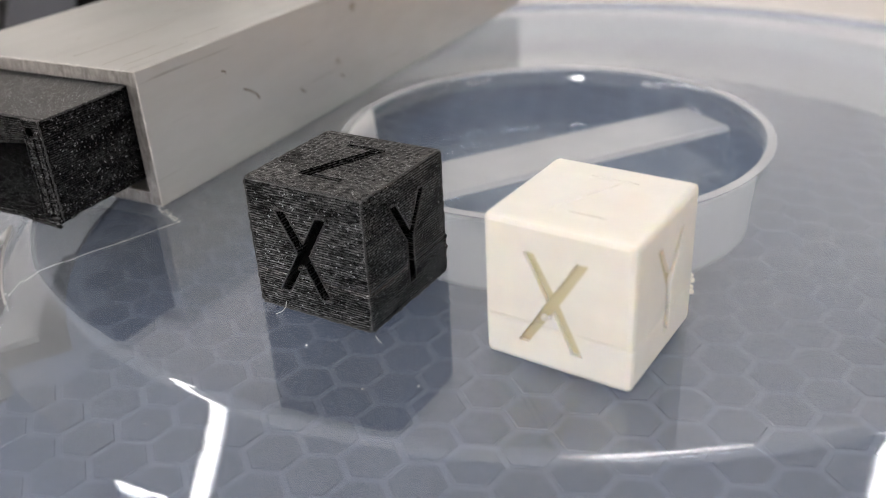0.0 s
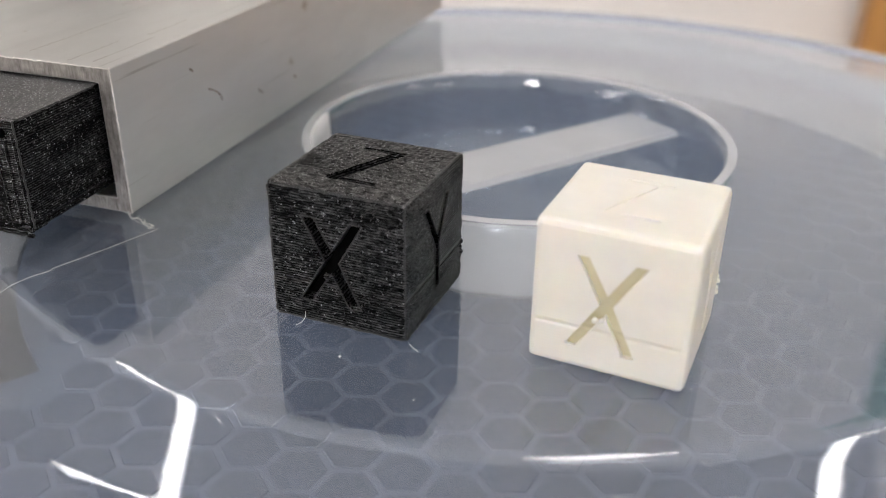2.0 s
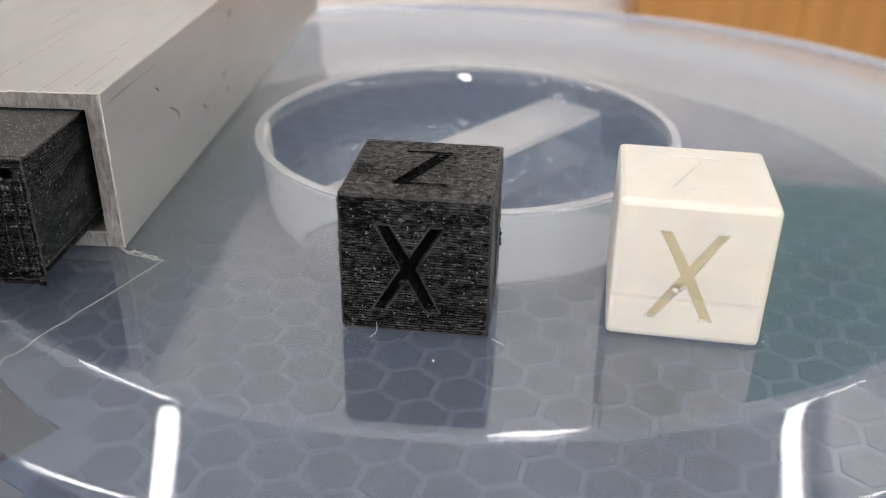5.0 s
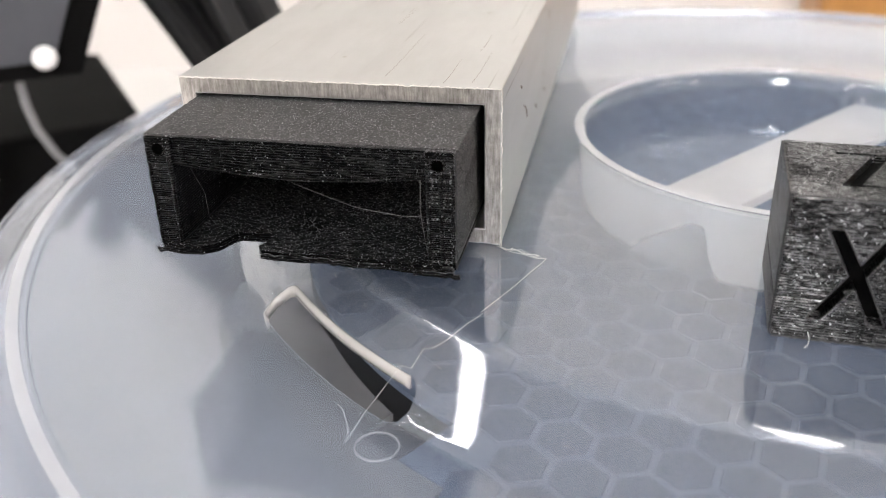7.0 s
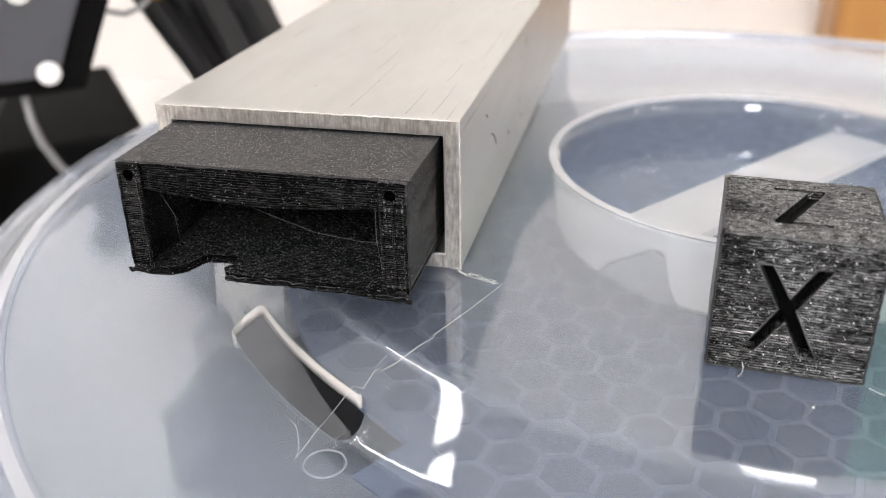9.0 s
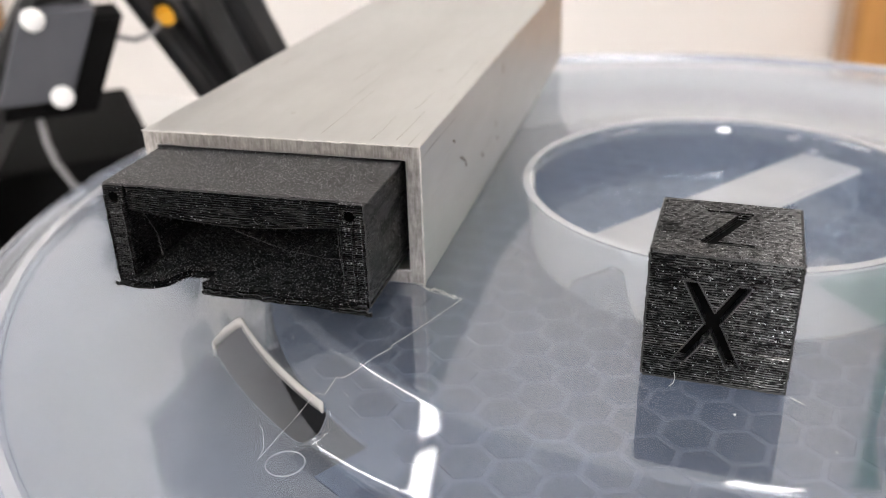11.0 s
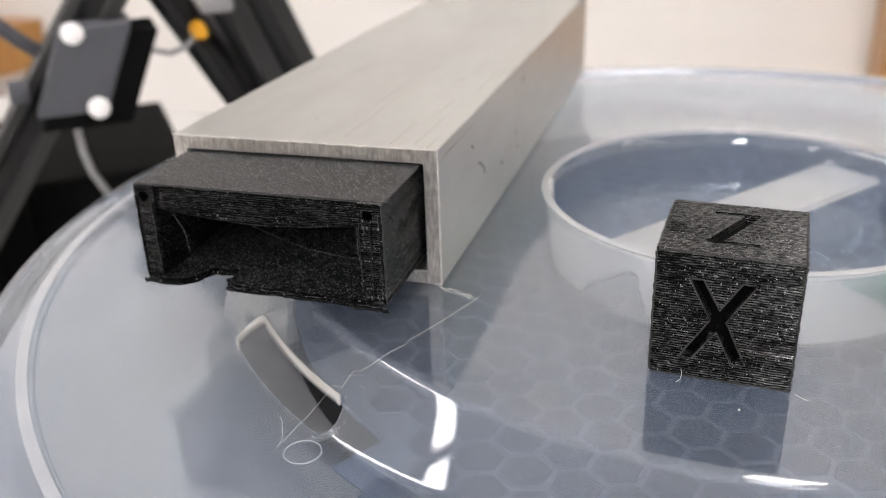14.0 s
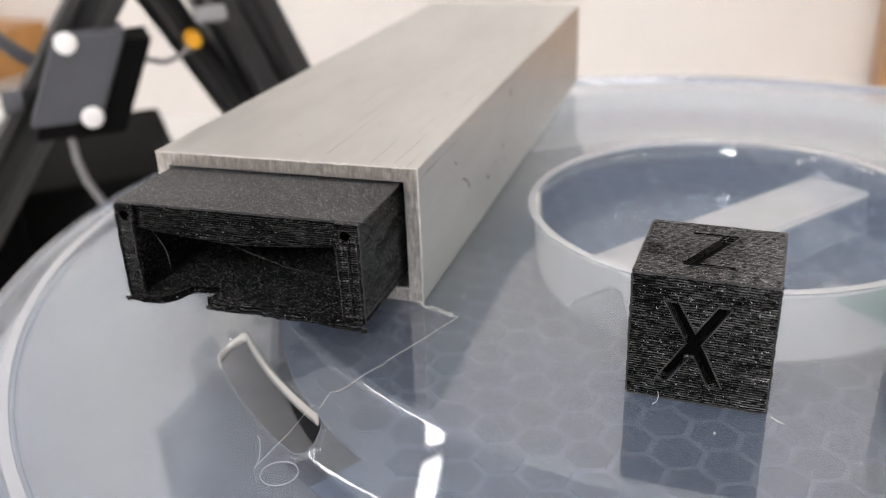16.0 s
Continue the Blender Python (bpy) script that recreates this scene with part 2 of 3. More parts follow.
MATT = painted("matt_black", (0.005, 0.005, 0.005), 0.8, 0.2, 40, 0.0001, 0.06)
# rear fittings, boosted above the tubes to lift the gloss on black prints
BOOSTED_LIGHT = glowing("boosted_lamp_panel", (1.0, 0.955, 0.945), LAMP * 2.2)
TUBE_LIGHT = glowing("lamp_tube", (1.0, 0.955, 0.945), LAMP)


# ---------------------------------------------------------------- mesh helpers
def mesh_of(name, bm, *mats, smooth=False):
    bm.normal_update()
    me = bpy.data.meshes.new(name)
    bm.to_mesh(me)
    bm.free()
    for m in mats:
        me.materials.append(m)
    if smooth:
        me.polygons.foreach_set("use_smooth", [True] * len(me.polygons))
    return me


def thing(name, label, category, m=None, group="", kind=""):
    ob = tagged(new(name), label, category, group, kind)
    ob.matrix_basis = m or Matrix()
    return ob


def part(name, bm, material, parent, label="", smooth=False, m=None):
    mats = material if isinstance(material, (list, tuple)) else (material,)
    ob = new(name, mesh_of(name, bm, *mats, smooth=smooth))
    ob.parent = parent
    if m is not None:
        ob.matrix_basis = m
    if label:
        tagged(ob, label)
    return ob


def solid(name, bm, material, label, category, group="", kind="", smooth=False, m=None):
    mats = material if isinstance(material, (list, tuple)) else (material,)
    ob = tagged(new(name, mesh_of(name, bm, *mats, smooth=smooth)), label, category, group, kind)
    ob.matrix_basis = m or Matrix()
    return ob


def box(bm, x0, y0, z0, x1, y1, z1, bevel=0.0, seg=2):
    """A box in cube units, with bevelled edges."""
    m = Matrix.LocRotScale(Vector(((x0 + x1) / 2, (y0 + y1) / 2, (z0 + z1) / 2)) * U, None, Vector((x1 - x0, y1 - y0, z1 - z0)) * U)
    made = bmesh.ops.create_cube(bm, size=1.0, matrix=m)["verts"]
    if bevel:
        edges = {e for v in made for e in v.link_edges}
        bmesh.ops.bevel(bm, geom=list(edges), offset=bevel * U, segments=seg, profile=0.6, affect="EDGES")
    return bm


def fresh_box(*a, **k):
    return box(bmesh.new(), *a, **k)


def rod(bm, a, b, r0, r1=None, n=16):
    """A round rod from a to b, in cube units."""
    a, b = Vector(a) * U, Vector(b) * U
    turn = (b - a).to_track_quat("Z", "Y").to_matrix().to_4x4()
    bmesh.ops.create_cone(bm, cap_ends=True, segments=n, radius1=r0 * U, radius2=(r0 if r1 is None else r1) * U, depth=(b - a).length, matrix=Matrix.Translation((a + b) / 2) @ turn)
    return bm


def tube_along(points, r, n=6):
    """A thin bent rod through points in cube units."""
    bm, rings = bmesh.new(), []
    pts = [Vector(p) * U for p in points]
    for i, p in enumerate(pts):
        d = (pts[min(i + 1, len(pts) - 1)] - pts[max(i - 1, 0)]).normalized()
        s = d.cross(Vector((0.13, 0.2, 0.97))).normalized()
        w = d.cross(s)
        rings.append([bm.verts.new(p + (s * math.cos(a) + w * math.sin(a)) * r * U) for a in (2 * math.pi * k / n for k in range(n))])
    for a, b in zip(rings, rings[1:]):
        for k in range(n):
            bm.faces.new((a[k], a[(k + 1) % n], b[(k + 1) % n], b[k]))
    bm.faces.new(rings[0][::-1]), bm.faces.new(rings[-1])
    return bm


# ---------------------------------------------------------------- room
def slab(name, x0, y0, z0, x1, y1, z1, mat, label, cat):
    bm = bmesh.new()
    bmesh.ops.create_cube(bm, size=1.0, matrix=Matrix.LocRotScale(((x0 + x1) / 2, (y0 + y1) / 2, (z0 + z1) / 2), None, (x1 - x0, y1 - y0, z1 - z0)))
    return solid(name, bm, mat, label, cat, kind="structure")


slab("floor", -4.3, -7.2, -0.92, 2.4, 1.4, -0.82, FLOOR, "plain grey floor", "floor")
slab("wall_north", -4.3, 1.2, -0.82, 2.4, 1.3, 1.75, PAINT, "warm white painted wall", "wall")
slab("wall_south", -4.3, -7.1, -0.82, 2.4, -7.0, 1.75, PAINT, "warm white painted wall", "wall")
slab("wall_west", -4.3, -7.0, -0.82, -4.2, 1.2, 1.75, PAINT, "warm white painted wall", "wall")
slab("wall_east", 2.3, -7.0, -0.82, 2.4, 1.2, 1.75, PAINT, "warm white painted wall", "wall")
slab("ceiling", -4.3, -7.1, 1.75, 2.4, 1.3, 1.85, CEIL, "pale ceiling", "ceiling")


def ceiling_light(x, y, lx, ly, glow):
    t = thing("ceiling_light", "long white fluorescent ceiling light, switched on", "light", pose(x, y, 1.75), group="ceiling lights")
    bm = bmesh.new()
    for sx, sy, wx, wy in ((0, ly / 2 + 0.01, lx + 0.04, 0.02), (0, -ly / 2 - 0.01, lx + 0.04, 0.02), (lx / 2 + 0.01, 0, 0.02, ly), (-lx / 2 - 0.01, 0, 0.02, ly)):
        bmesh.ops.create_cube(bm, size=1.0, matrix=Matrix.LocRotScale((sx, sy, -0.02), None, (wx, wy, 0.04)))
    part("frame", bm, PAINT, t)
    bm = bmesh.new()
    bmesh.ops.create_cube(bm, size=1.0, matrix=Matrix.LocRotScale((0, 0, -0.015), None, (lx, ly, 0.02)))
    part("diffuser", bm, glow, t, "glowing white diffuser")


# three rows of tubes across the room, each with a short gap between its fittings
# the last two fittings are unseen, added to strengthen the black prints' streaks
for x, y0, y1, w in ((-1.60, -2.28, -0.79, 0.15), (-1.60, -0.72, 0.55, 0.15), (2.06, -1.0, 0.6, 0.13), (0.21, -0.05, 0.95, 0.2), (0.30, -2.5, -1.62, 0.26), (0.50, -4.6, -2.7, 0.44), (-3.42, -4.9, -2.9, 0.5)):
    ceiling_light(x, (y0 + y1) / 2, w, y1 - y0, BOOSTED_LIGHT if y0 < -2.4 else TUBE_LIGHT)

board = thing("notice_board", "dull green notice board on the white wall", "board", pose(0.43, 1.19, 0.74))
part("panel", fresh_box(-9, -0.3, -14, 14, 0.45, 14, bevel=0.1), GREEN, board)
for x0, z0, x1, z1 in ((-9.4, 14, 14.4, 14.4), (-9.4, -14.4, 14.4, -14), (-9.4, -14, -9, 14), (14, -14, 14.4, 14)):
    part("frame", fresh_box(x0, -0.5, z0, x1, 0.45, z1, bevel=0.08), PAINT, board, "thin white frame")

# bench and the stand under the lid
BZ = -6.0
bench = thing("workbench", "pale grey laminate workbench", "bench")
part("worktop", fresh_box(-45, -30, BZ - 1.5, 40, 24, BZ, bevel=0.08), TABLE, bench)
for x in (-43, 38):
    for y in (-28, 22):
        part("leg", fresh_box(x - 1, y - 1, -0.82 / U, x + 1, y + 1, BZ - 1.5, bevel=0.1), BLACK_ALU, bench)
solid("black_stand", fresh_box(-5.0, -3.0, BZ, 6.6, 9.6, -0.925, bevel=0.1), BLACK_ALU, "black box standing under the clear lid", "box")

# cupboard
cup = thing("cupboard", "orange oak cupboard against the wall", "cupboard", pose(0.118, 1.0, -0.82))
part("body", fresh_box(0, 0.5, 0, 60, 10, 41, bevel=0.2), WOOD, cup)
part("door", fresh_box(0.2, 0, 1, 29.5, 0.5, 40, bevel=0.15), WOOD, cup)
part("door", fresh_box(30, 0, 1, 59.8, 0.5, 40, bevel=0.15), WOOD, cup)

# ---------------------------------------------------------------- mat with hexagonal cells
MZ = -0.87
mat_thing = thing("honeycomb_mat", "blue-grey mat with a pale honeycomb pattern under the clear lid", "mat")
backing = bmesh.new()
bmesh.ops.create_cone(backing, cap_ends=True, segments=128, radius1=5.06 * U, radius2=5.06 * U, depth=0.05 * U, matrix=Matrix.Translation(Vector((0.44, 4.1, MZ - 0.03)) * U))


def ring_plate(bm, r0, r1, a0, a1, z0, z1, n=90):
    """A flat ring sector with thickness."""
    cols = []
    for k in range(n + 1):
        a = math.radians(a0 + (a1 - a0) * k / n)
        s0 = r0(math.degrees(a)) if callable(r0) else r0
        cols.append([bm.verts.new(Vector((0.44 + r * math.cos(a), 4.1 + r * math.sin(a), z)) * U) for r, z in ((s0, z0), (r1, z0), (r1, z1), (s0, z1))])
    for a, b in zip(cols, cols[1:]):
        for i in range(4):
            bm.faces.new((a[i], a[(i + 1) % 4], b[(i + 1) % 4], b[i]))
    bm.faces.new(cols[0][::-1]), bm.faces.new(cols[-1])
    bmesh.ops.recalc_face_normals(bm, faces=bm.faces)
    return bm


ring_plate(backing, 5.0, 5.6, -119.5, -114.8, MZ - 0.052, MZ - 0.006, 6)
ring_plate(backing, 5.0, 6.86, -114.8, -28.5, MZ - 0.052, MZ - 0.006, 80)
part("backing", backing, MAT_LINE, mat_thing)


def ring_bore(a):
    """The ring's inner radius, wider beneath the slot so that the black stand shows."""
    if 219 < a < 236.5:
        return 5.20 + 0.009 * max(0, a - 224)
    return 5.62 if a >= 236.5 else 6.9 if -115 <= a < -28 else 5.08


bm = ring_plate(bmesh.new(), ring_bore, 8.0, 215, 245, -0.92, -0.86, 120)
ring_plate(bm, ring_bore, 8.0, -115, 215, -0.92, -0.86, 240)
solid("steel_ring", bm, RING, "satin grey ring round the mat under the lid", "ring")

# ---------------------------------------------------------------- the clear lid
CX, CY = 0.44, 4.10
SL_A, SL_B = math.radians(222.7), math.radians(241.9)  # the slot's ends


def profile(r):
    """Height of the lid at a radius."""
    knots = [(2.18, 0.0), (2.225, 0.02), (2.28, 0.0), (5.09, 0.0), (5.13, -0.005), (5.16, -0.018), (5.185, -0.038), (5.64, -0.42), (5.665, -0.438), (5.70, -0.448), (5.73, -0.45), (7.40, -0.45), (7.46, -0.44), (7.50, -0.405), (7.56, -0.40), (7.61, -0.43), (7.66, -0.46), (7.98, -0.46), (8.03, -0.475), (8.06, -0.51), (8.08, -0.6)]
    for (a, za), (b, zb) in zip(knots, knots[1:]):
        if r <= b:
            return za + (zb - za) * (r - a) / (b - a)
    return knots[-1][1]


def lid_sheet():
    inner = [2.18, 2.20, 2.225, 2.25, 2.28, 3.2, 4.1, 4.9, 5.05, 5.09, 5.11, 5.13, 5.145, 5.16, 5.172, 5.185, 5.26, 5.38]
    outer = [5.86, 6.3, 6.8, 7.22, 7.40, 7.43, 7.46, 7.48, 7.50, 7.53, 7.56, 7.585, 7.61, 7.635, 7.66, 7.80, 7.98, 8.005, 8.03, 8.045, 8.06, 8.08]
    mid, lo, hi, cap = 5.60, 5.46, 5.74, 0.14
    bm = bmesh.new()

    def vert(a, r):
        return bm.verts.new(Vector((CX + r * math.cos(a), CY + r * math.sin(a), profile(r))) * U)

    step = math.radians(2.5)
    angles = [k * step for k in range(144)]
    extra = [SL_A + (SL_B - SL_A) * k / 60 for k in range(61)]
    angles = sorted([a for a in angles if not SL_A - 0.01 < a < SL_B + 0.01] + extra)
    cols = []
    for a in angles:
        gap = 0.0
        if SL_A < a < SL_B:
            d = min(a - SL_A, SL_B - a) * mid
            gap = 1.0 if d >= cap else math.sqrt(max(0.0, 1 - (1 - d / cap) ** 2))
        s0, s1 = mid - (mid - lo) * gap, mid + (hi - mid) * gap
        col = [vert(a, r) for r in inner] + [vert(a, 5.38 + (s0 - 5.38) * f) for f in (0.4, 0.7, 1.0)]
        rest = [col[-1] if gap == 0 else vert(a, s1)] + [vert(a, s1 + (5.86 - s1) * f) for f in (0.1, 0.154, 0.25, 0.385, 0.5, 0.65)] + [vert(a, r) for r in outer]
        cols.append((col, rest))
    for (c0, r0), (c1, r1) in zip(cols, cols[1:] + cols[:1]):
        for a, b in ((c0, c1), (r0, r1)):
            for i in range(len(a) - 1):
                q = []
                for v in (a[i], a[i + 1], b[i + 1], b[i]):
                    if v not in q:
                        q.append(v)
                f = bm.faces.new(q)
                r = math.hypot(*(f.calc_center_median() / U - Vector((CX, CY, 0)))[:2])
                # the bend's bright reflected line is put in as extra milk
                f.material_index = 3 if r > 7.42 else 1 if 5.08 < r < 5.2 else 2 if r > 5.8 else 0
    return bm


lid = thing("round_plastic_cover", "large round clear plastic cover with recessed handle and slot", "cover")
sheet = part("sheet", lid_sheet(), (CLEAR, BEND, TROUGH, RIM), lid, smooth=True)
thick = sheet.modifiers.new("thickness", "SOLIDIFY")
thick.thickness, thick.offset = 0.0011, -1.0

def slot_rim():
    """The thick moulded edge round the slot."""
    pts = []
    n = 40
    for k in range(n + 1):
        a = SL_A + (SL_B - SL_A) * k / n
        d = min(a - SL_A, SL_B - a) * 5.60
        g = 1.0 if d >= 0.14 else math.sqrt(max(0.0, 1 - (1 - d / 0.14) ** 2))
        pts.append((a, g))
    loop = [(pts[k][0], 5.60 + 0.14 * pts[k][1]) for k in (4, 3, 2, 1)] + [(a, 5.60 - 0.14 * g) for a, g in pts[:-3]]
    bm, cols = bmesh.new(), []
    for a, r in loop:
        cols.append([bm.verts.new(Vector((CX + (r + o) * math.cos(a), CY + (r + o) * math.sin(a), profile(r) + z)) * U) for o, z in ((0, 0.012), (0, -0.085))])
    for c0, c1 in zip(cols, cols[1:]):
        bm.faces.new((c0[0], c1[0], c1[1], c0[1]))
    bmesh.ops.recalc_face_normals(bm, faces=bm.faces)
    return bm


edge = part("slot_edge", slot_rim(), EDGE, lid, "thick milky edge of the vent slot", smooth=True)
m = edge.modifiers.new("thickness", "SOLIDIFY")
m.thickness, m.offset = 0.0004, 0.0
part("rim_lip", ring_plate(bmesh.new(), 7.50, 7.59, 0, 360, -0.40, -0.375, 180), FROST, lid, "thick milky bead along the rim")
part("recess_lip", ring_plate(bmesh.new(), 2.165, 2.255, 0, 360, 0.012, 0.026, 160), RIB, lid, "milky bead round the recess")

BAR = math.radians(56.0)  # direction of the handle bar
BAR_W, BAR_TOP, WELL = 0.41, -0.25, -0.76


ARCH = [(-10.5, WELL), (-8.5, -0.64), (7.0, -0.25), (10.5, -0.25), (12.0, -0.33), (13.5, -0.66), (16.0, WELL)]  # lower edge of the wall round the bar


def well_wall():
    bm, cols = bmesh.new(), []
    n = 240
    for k in range(n):
        a = 2 * math.pi * k / n
        turn = math.degrees(a - BAR) % 180  # the bar passes under the wall where this is near 0 or 180
        turn = turn - 180 if turn > 90 else turn
        low = WELL
        for (ta, za), (tb, zb) in zip(ARCH, ARCH[1:]):
            if ta <= turn < tb:
                low = za + (zb - za) * (turn - ta) / (tb - ta)
        cols.append([bm.verts.new(Vector((CX + r * math.cos(a), CY + r * math.sin(a), z)) * U) for f in (0, 0.25, 0.5, 0.75, 0.92, 1.0) for r, z in [(2.18 - 0.06 * f - (0.03 if f == 1 else 0), low * f)]])
    for c0, c1 in zip(cols, cols[1:] + cols[:1]):
        for i in range(5):
            f = bm.faces.new((c0[i], c1[i], c1[i + 1], c0[i + 1]))
            # only the near half is whitened, to paint the reflections it shows
            f.material_index = 1 if f.calc_center_median().y > (CY - 0.25) * U else 0
    return bm


wall = part("recess_wall", well_wall(), (WHITER, CLEAR), lid, "round recess wall, its near half whitened in place of reflections", smooth=True)
m = wall.modifiers.new("thickness", "SOLIDIFY")
m.thickness, m.offset = 0.0012, 0.0
bm = bmesh.new()
bmesh.ops.create_cone(bm, cap_ends=True, segments=120, radius1=2.09 * U, radius2=2.09 * U, depth=0.05 * U, matrix=Matrix.Translation(Vector((CX, CY, WELL - 0.03)) * U))
part("recess_floor", bm, CLEAR, lid)


def handle_bar():
    bm = bmesh.new()
    half = 2.11
    rows = []
    for w, z in ((-BAR_W - 0.04, WELL), (-BAR_W - 0.01, BAR_TOP - 0.05), (-BAR_W + 0.04, BAR_TOP), (BAR_W - 0.04, BAR_TOP), (BAR_W + 0.01, BAR_TOP - 0.05), (BAR_W + 0.04, WELL)):
        h = math.sqrt(half * half - BAR_W * BAR_W)
        rows.append([bm.verts.new(Vector((CX + math.cos(BAR) * s - math.sin(BAR) * w, CY + math.sin(BAR) * s + math.cos(BAR) * w, z)) * U) for s in (-h, -h * 0.5, 0, h * 0.5, h)])
    for a, b in zip(rows, rows[1:]):
        for i in range(4):
            f = bm.faces.new((a[i], a[i + 1], b[i + 1], b[i]))
            f.material_index = 0 if f.calc_center_median().z > (BAR_TOP - 0.06) * U else 1
    return bm


bar = part("handle_bar", handle_bar(), (RIB, BEND), lid, "milky hollow bar across the recess")
m = bar.modifiers.new("thickness", "SOLIDIFY")
m.thickness, m.offset = 0.0012, -1.0


# ---------------------------------------------------------------- calibration cubes
LETTERS = {
    "X": [(0.245, 0.80), (0.34, 0.80), (0.468, 0.575), (0.605, 0.80), (0.70, 0.80), (0.515, 0.49), (0.675, 0.16), (0.58, 0.16), (0.457, 0.405), (0.30, 0.16), (0.21, 0.16), (0.41, 0.49)],
    "x": [(0.255, 0.80), (0.33, 0.80), (0.465, 0.56), (0.615, 0.80), (0.69, 0.80), (0.505, 0.49), (0.665, 0.16), (0.59, 0.16), (0.46, 0.42), (0.29, 0.16), (0.22, 0.16), (0.42, 0.49)],  # a thinner cut
    "Y": [(0.30, 0.82), (0.375, 0.82), (0.525, 0.57), (0.66, 0.82), (0.735, 0.82), (0.565, 0.49), (0.565, 0.15), (0.485, 0.15), (0.485, 0.49)],
    "Z": [(0.33, 0.80), (0.66, 0.80), (0.66, 0.765), (0.435, 0.25), (0.68, 0.25), (0.68, 0.205), (0.32, 0.205), (0.32, 0.245), (0.55, 0.755), (0.33, 0.755)],
}


def calibration_cube(label, mat, floor_mat, m, deep=0.11, edge=0.02, lip=None, shift=0.0, top_cut=0.55):
    """A printed cube with a letter cut into three faces."""
    bm = bmesh.new()
    sides = {
        "X": (Vector((0, 0, 0)), Vector((1, 0, 0)), Vector((0, 0, 1))), "Y": (Vector((1, 0, 0)), Vector((0, 1, 0)), Vector((0, 0, 1))),
        "Z": (Vector((0, 0, 1)), Vector((1, 0, 0)), Vector((0, 1, 0))), "": (Vector((1, 1, 0)), Vector((-1, 0, 0)), Vector((0, 0, 1))),
        "b": (Vector((0, 1, 0)), Vector((0, -1, 0)), Vector((0, 0, 1))), "u": (Vector((0, 1, 0)), Vector((1, 0, 0)), Vector((0, -1, 0))),
    }
    for key, (o, u, v) in sides.items():
        inward = -(u.cross(v))
        square = [bm.verts.new((o + u * a + v * b) * U) for a, b in ((0, 0), (1, 0), (1, 1), (0, 1))]
        if key not in LETTERS:
            bm.faces.new(square)
            continue
        outline = [bm.verts.new((o + u * (a + shift) + v * b) * U) for a, b in LETTERS["x" if key == "X" and not lip else key]]
        edges = [bm.edges.new((loop[i], loop[(i + 1) % len(loop)])) for loop in (square, outline) for i in range(len(loop))]
        bmesh.ops.triangle_fill(bm, use_beauty=True, edges=edges, normal=-inward)
        low = [bm.verts.new(w.co + inward * (deep if key != "Z" else deep * top_cut) * U) for w in outline]
        for i in range(len(low)):
            j = (i + 1) % len(low)
            bm.faces.new((outline[i], outline[j], low[j], low[i]))
        # letter floors get their own material with the recess's shade in its colour
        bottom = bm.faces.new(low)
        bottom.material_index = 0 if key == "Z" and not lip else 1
    bmesh.ops.remove_doubles(bm, verts=bm.verts, dist=1e-6)
    bmesh.ops.recalc_face_normals(bm, faces=bm.faces)
    corner = lambda w: all(min(abs(c), abs(c - U)) < 1e-6 for c in w.co)
    bmesh.ops.bevel(bm, geom=[e for e in bm.edges if corner(e.verts[0]) and corner(e.verts[1]) and abs(e.calc_length() - U) < 1e-5], offset=edge * U, segments=2, profile=0.5, affect="EDGES")
    bmesh.ops.triangulate(bm, faces=[f for f in bm.faces if len(f.verts) > 4])
    t = thing("calibration_cube", label, "cube", m, group="calibration cubes")
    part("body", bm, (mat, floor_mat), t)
    if lip:
        for key in "XY":
            o, u, v = sides[key]
            out = u.cross(v)
            pts = [o + u * a + v * b + out * 0.001 for a, b in LETTERS[key]]
            pts.append(pts[0])
            many = [p.lerp(q, k / 5) for p, q in zip(pts, pts[1:]) for k in range(5)] + [pts[0]]
            part("letter_lip", tube_along(many, 0.006, 5), lip, t, "raised edge round an engraved letter", smooth=True)
        c = [Vector(p) for p in ((0, 0, 1), (1, 0, 1), (1, 1, 1), (0, 1, 1), (0, 0, 0), (1, 0, 0), (1, 1, 0))]
        inset = Vector((0.5, 0.5, 0.5))
        for i, j in ((0, 1), (1, 2), (3, 0), (0, 4), (1, 5), (2, 6), (4, 5), (5, 6)):
            run = [inset + (c[i].lerp(c[j], 0.015 + 0.97 * k / 40) - inset) * 0.987 + Vector([random.uniform(-0.004, 0.004) for _ in range(3)]) for k in range(41)]
            part("edge_bead", tube_along(run, 0.009, 6), lip, t, "bead added along the printed edge to catch a glint", smooth=True)
    bm = bmesh.new()
    for p, r in (((0.42, 0.004, 0.375), 0.022), ((0.46, 0.004, 0.385), 0.016), ((0.60, 0.004, 0.165), 0.013), ((0.25, 0.004, 0.17), 0.012)):
        bmesh.ops.create_icosphere(bm, subdivisions=2, radius=r * U, matrix=Matrix.Translation(Vector(p) * U))
    part("blob", bm, mat, t, "small blobs of stray plastic", smooth=True)
    bm = bmesh.new()
    for p, r in (((1.0, 0.985, 0.30), 0.02), ((1.0, 0.975, 0.255), 0.017), ((1.0, 0.99, 0.21), 0.02), ((0.997, 0.98, 0.34), 0.014)):
        bmesh.ops.create_icosphere(bm, subdivisions=2, radius=r * U, matrix=Matrix.Translation(Vector(p) * U))
    part("seam_blob", bm, mat, t, "row of printing blobs on an edge", smooth=True)
    return t


black_cube = calibration_cube("black printed plastic cube with engraved letters on a clear lid", BLACK, SHADED_BLACK, pose(0, 0, 0.0), lip=LIP)
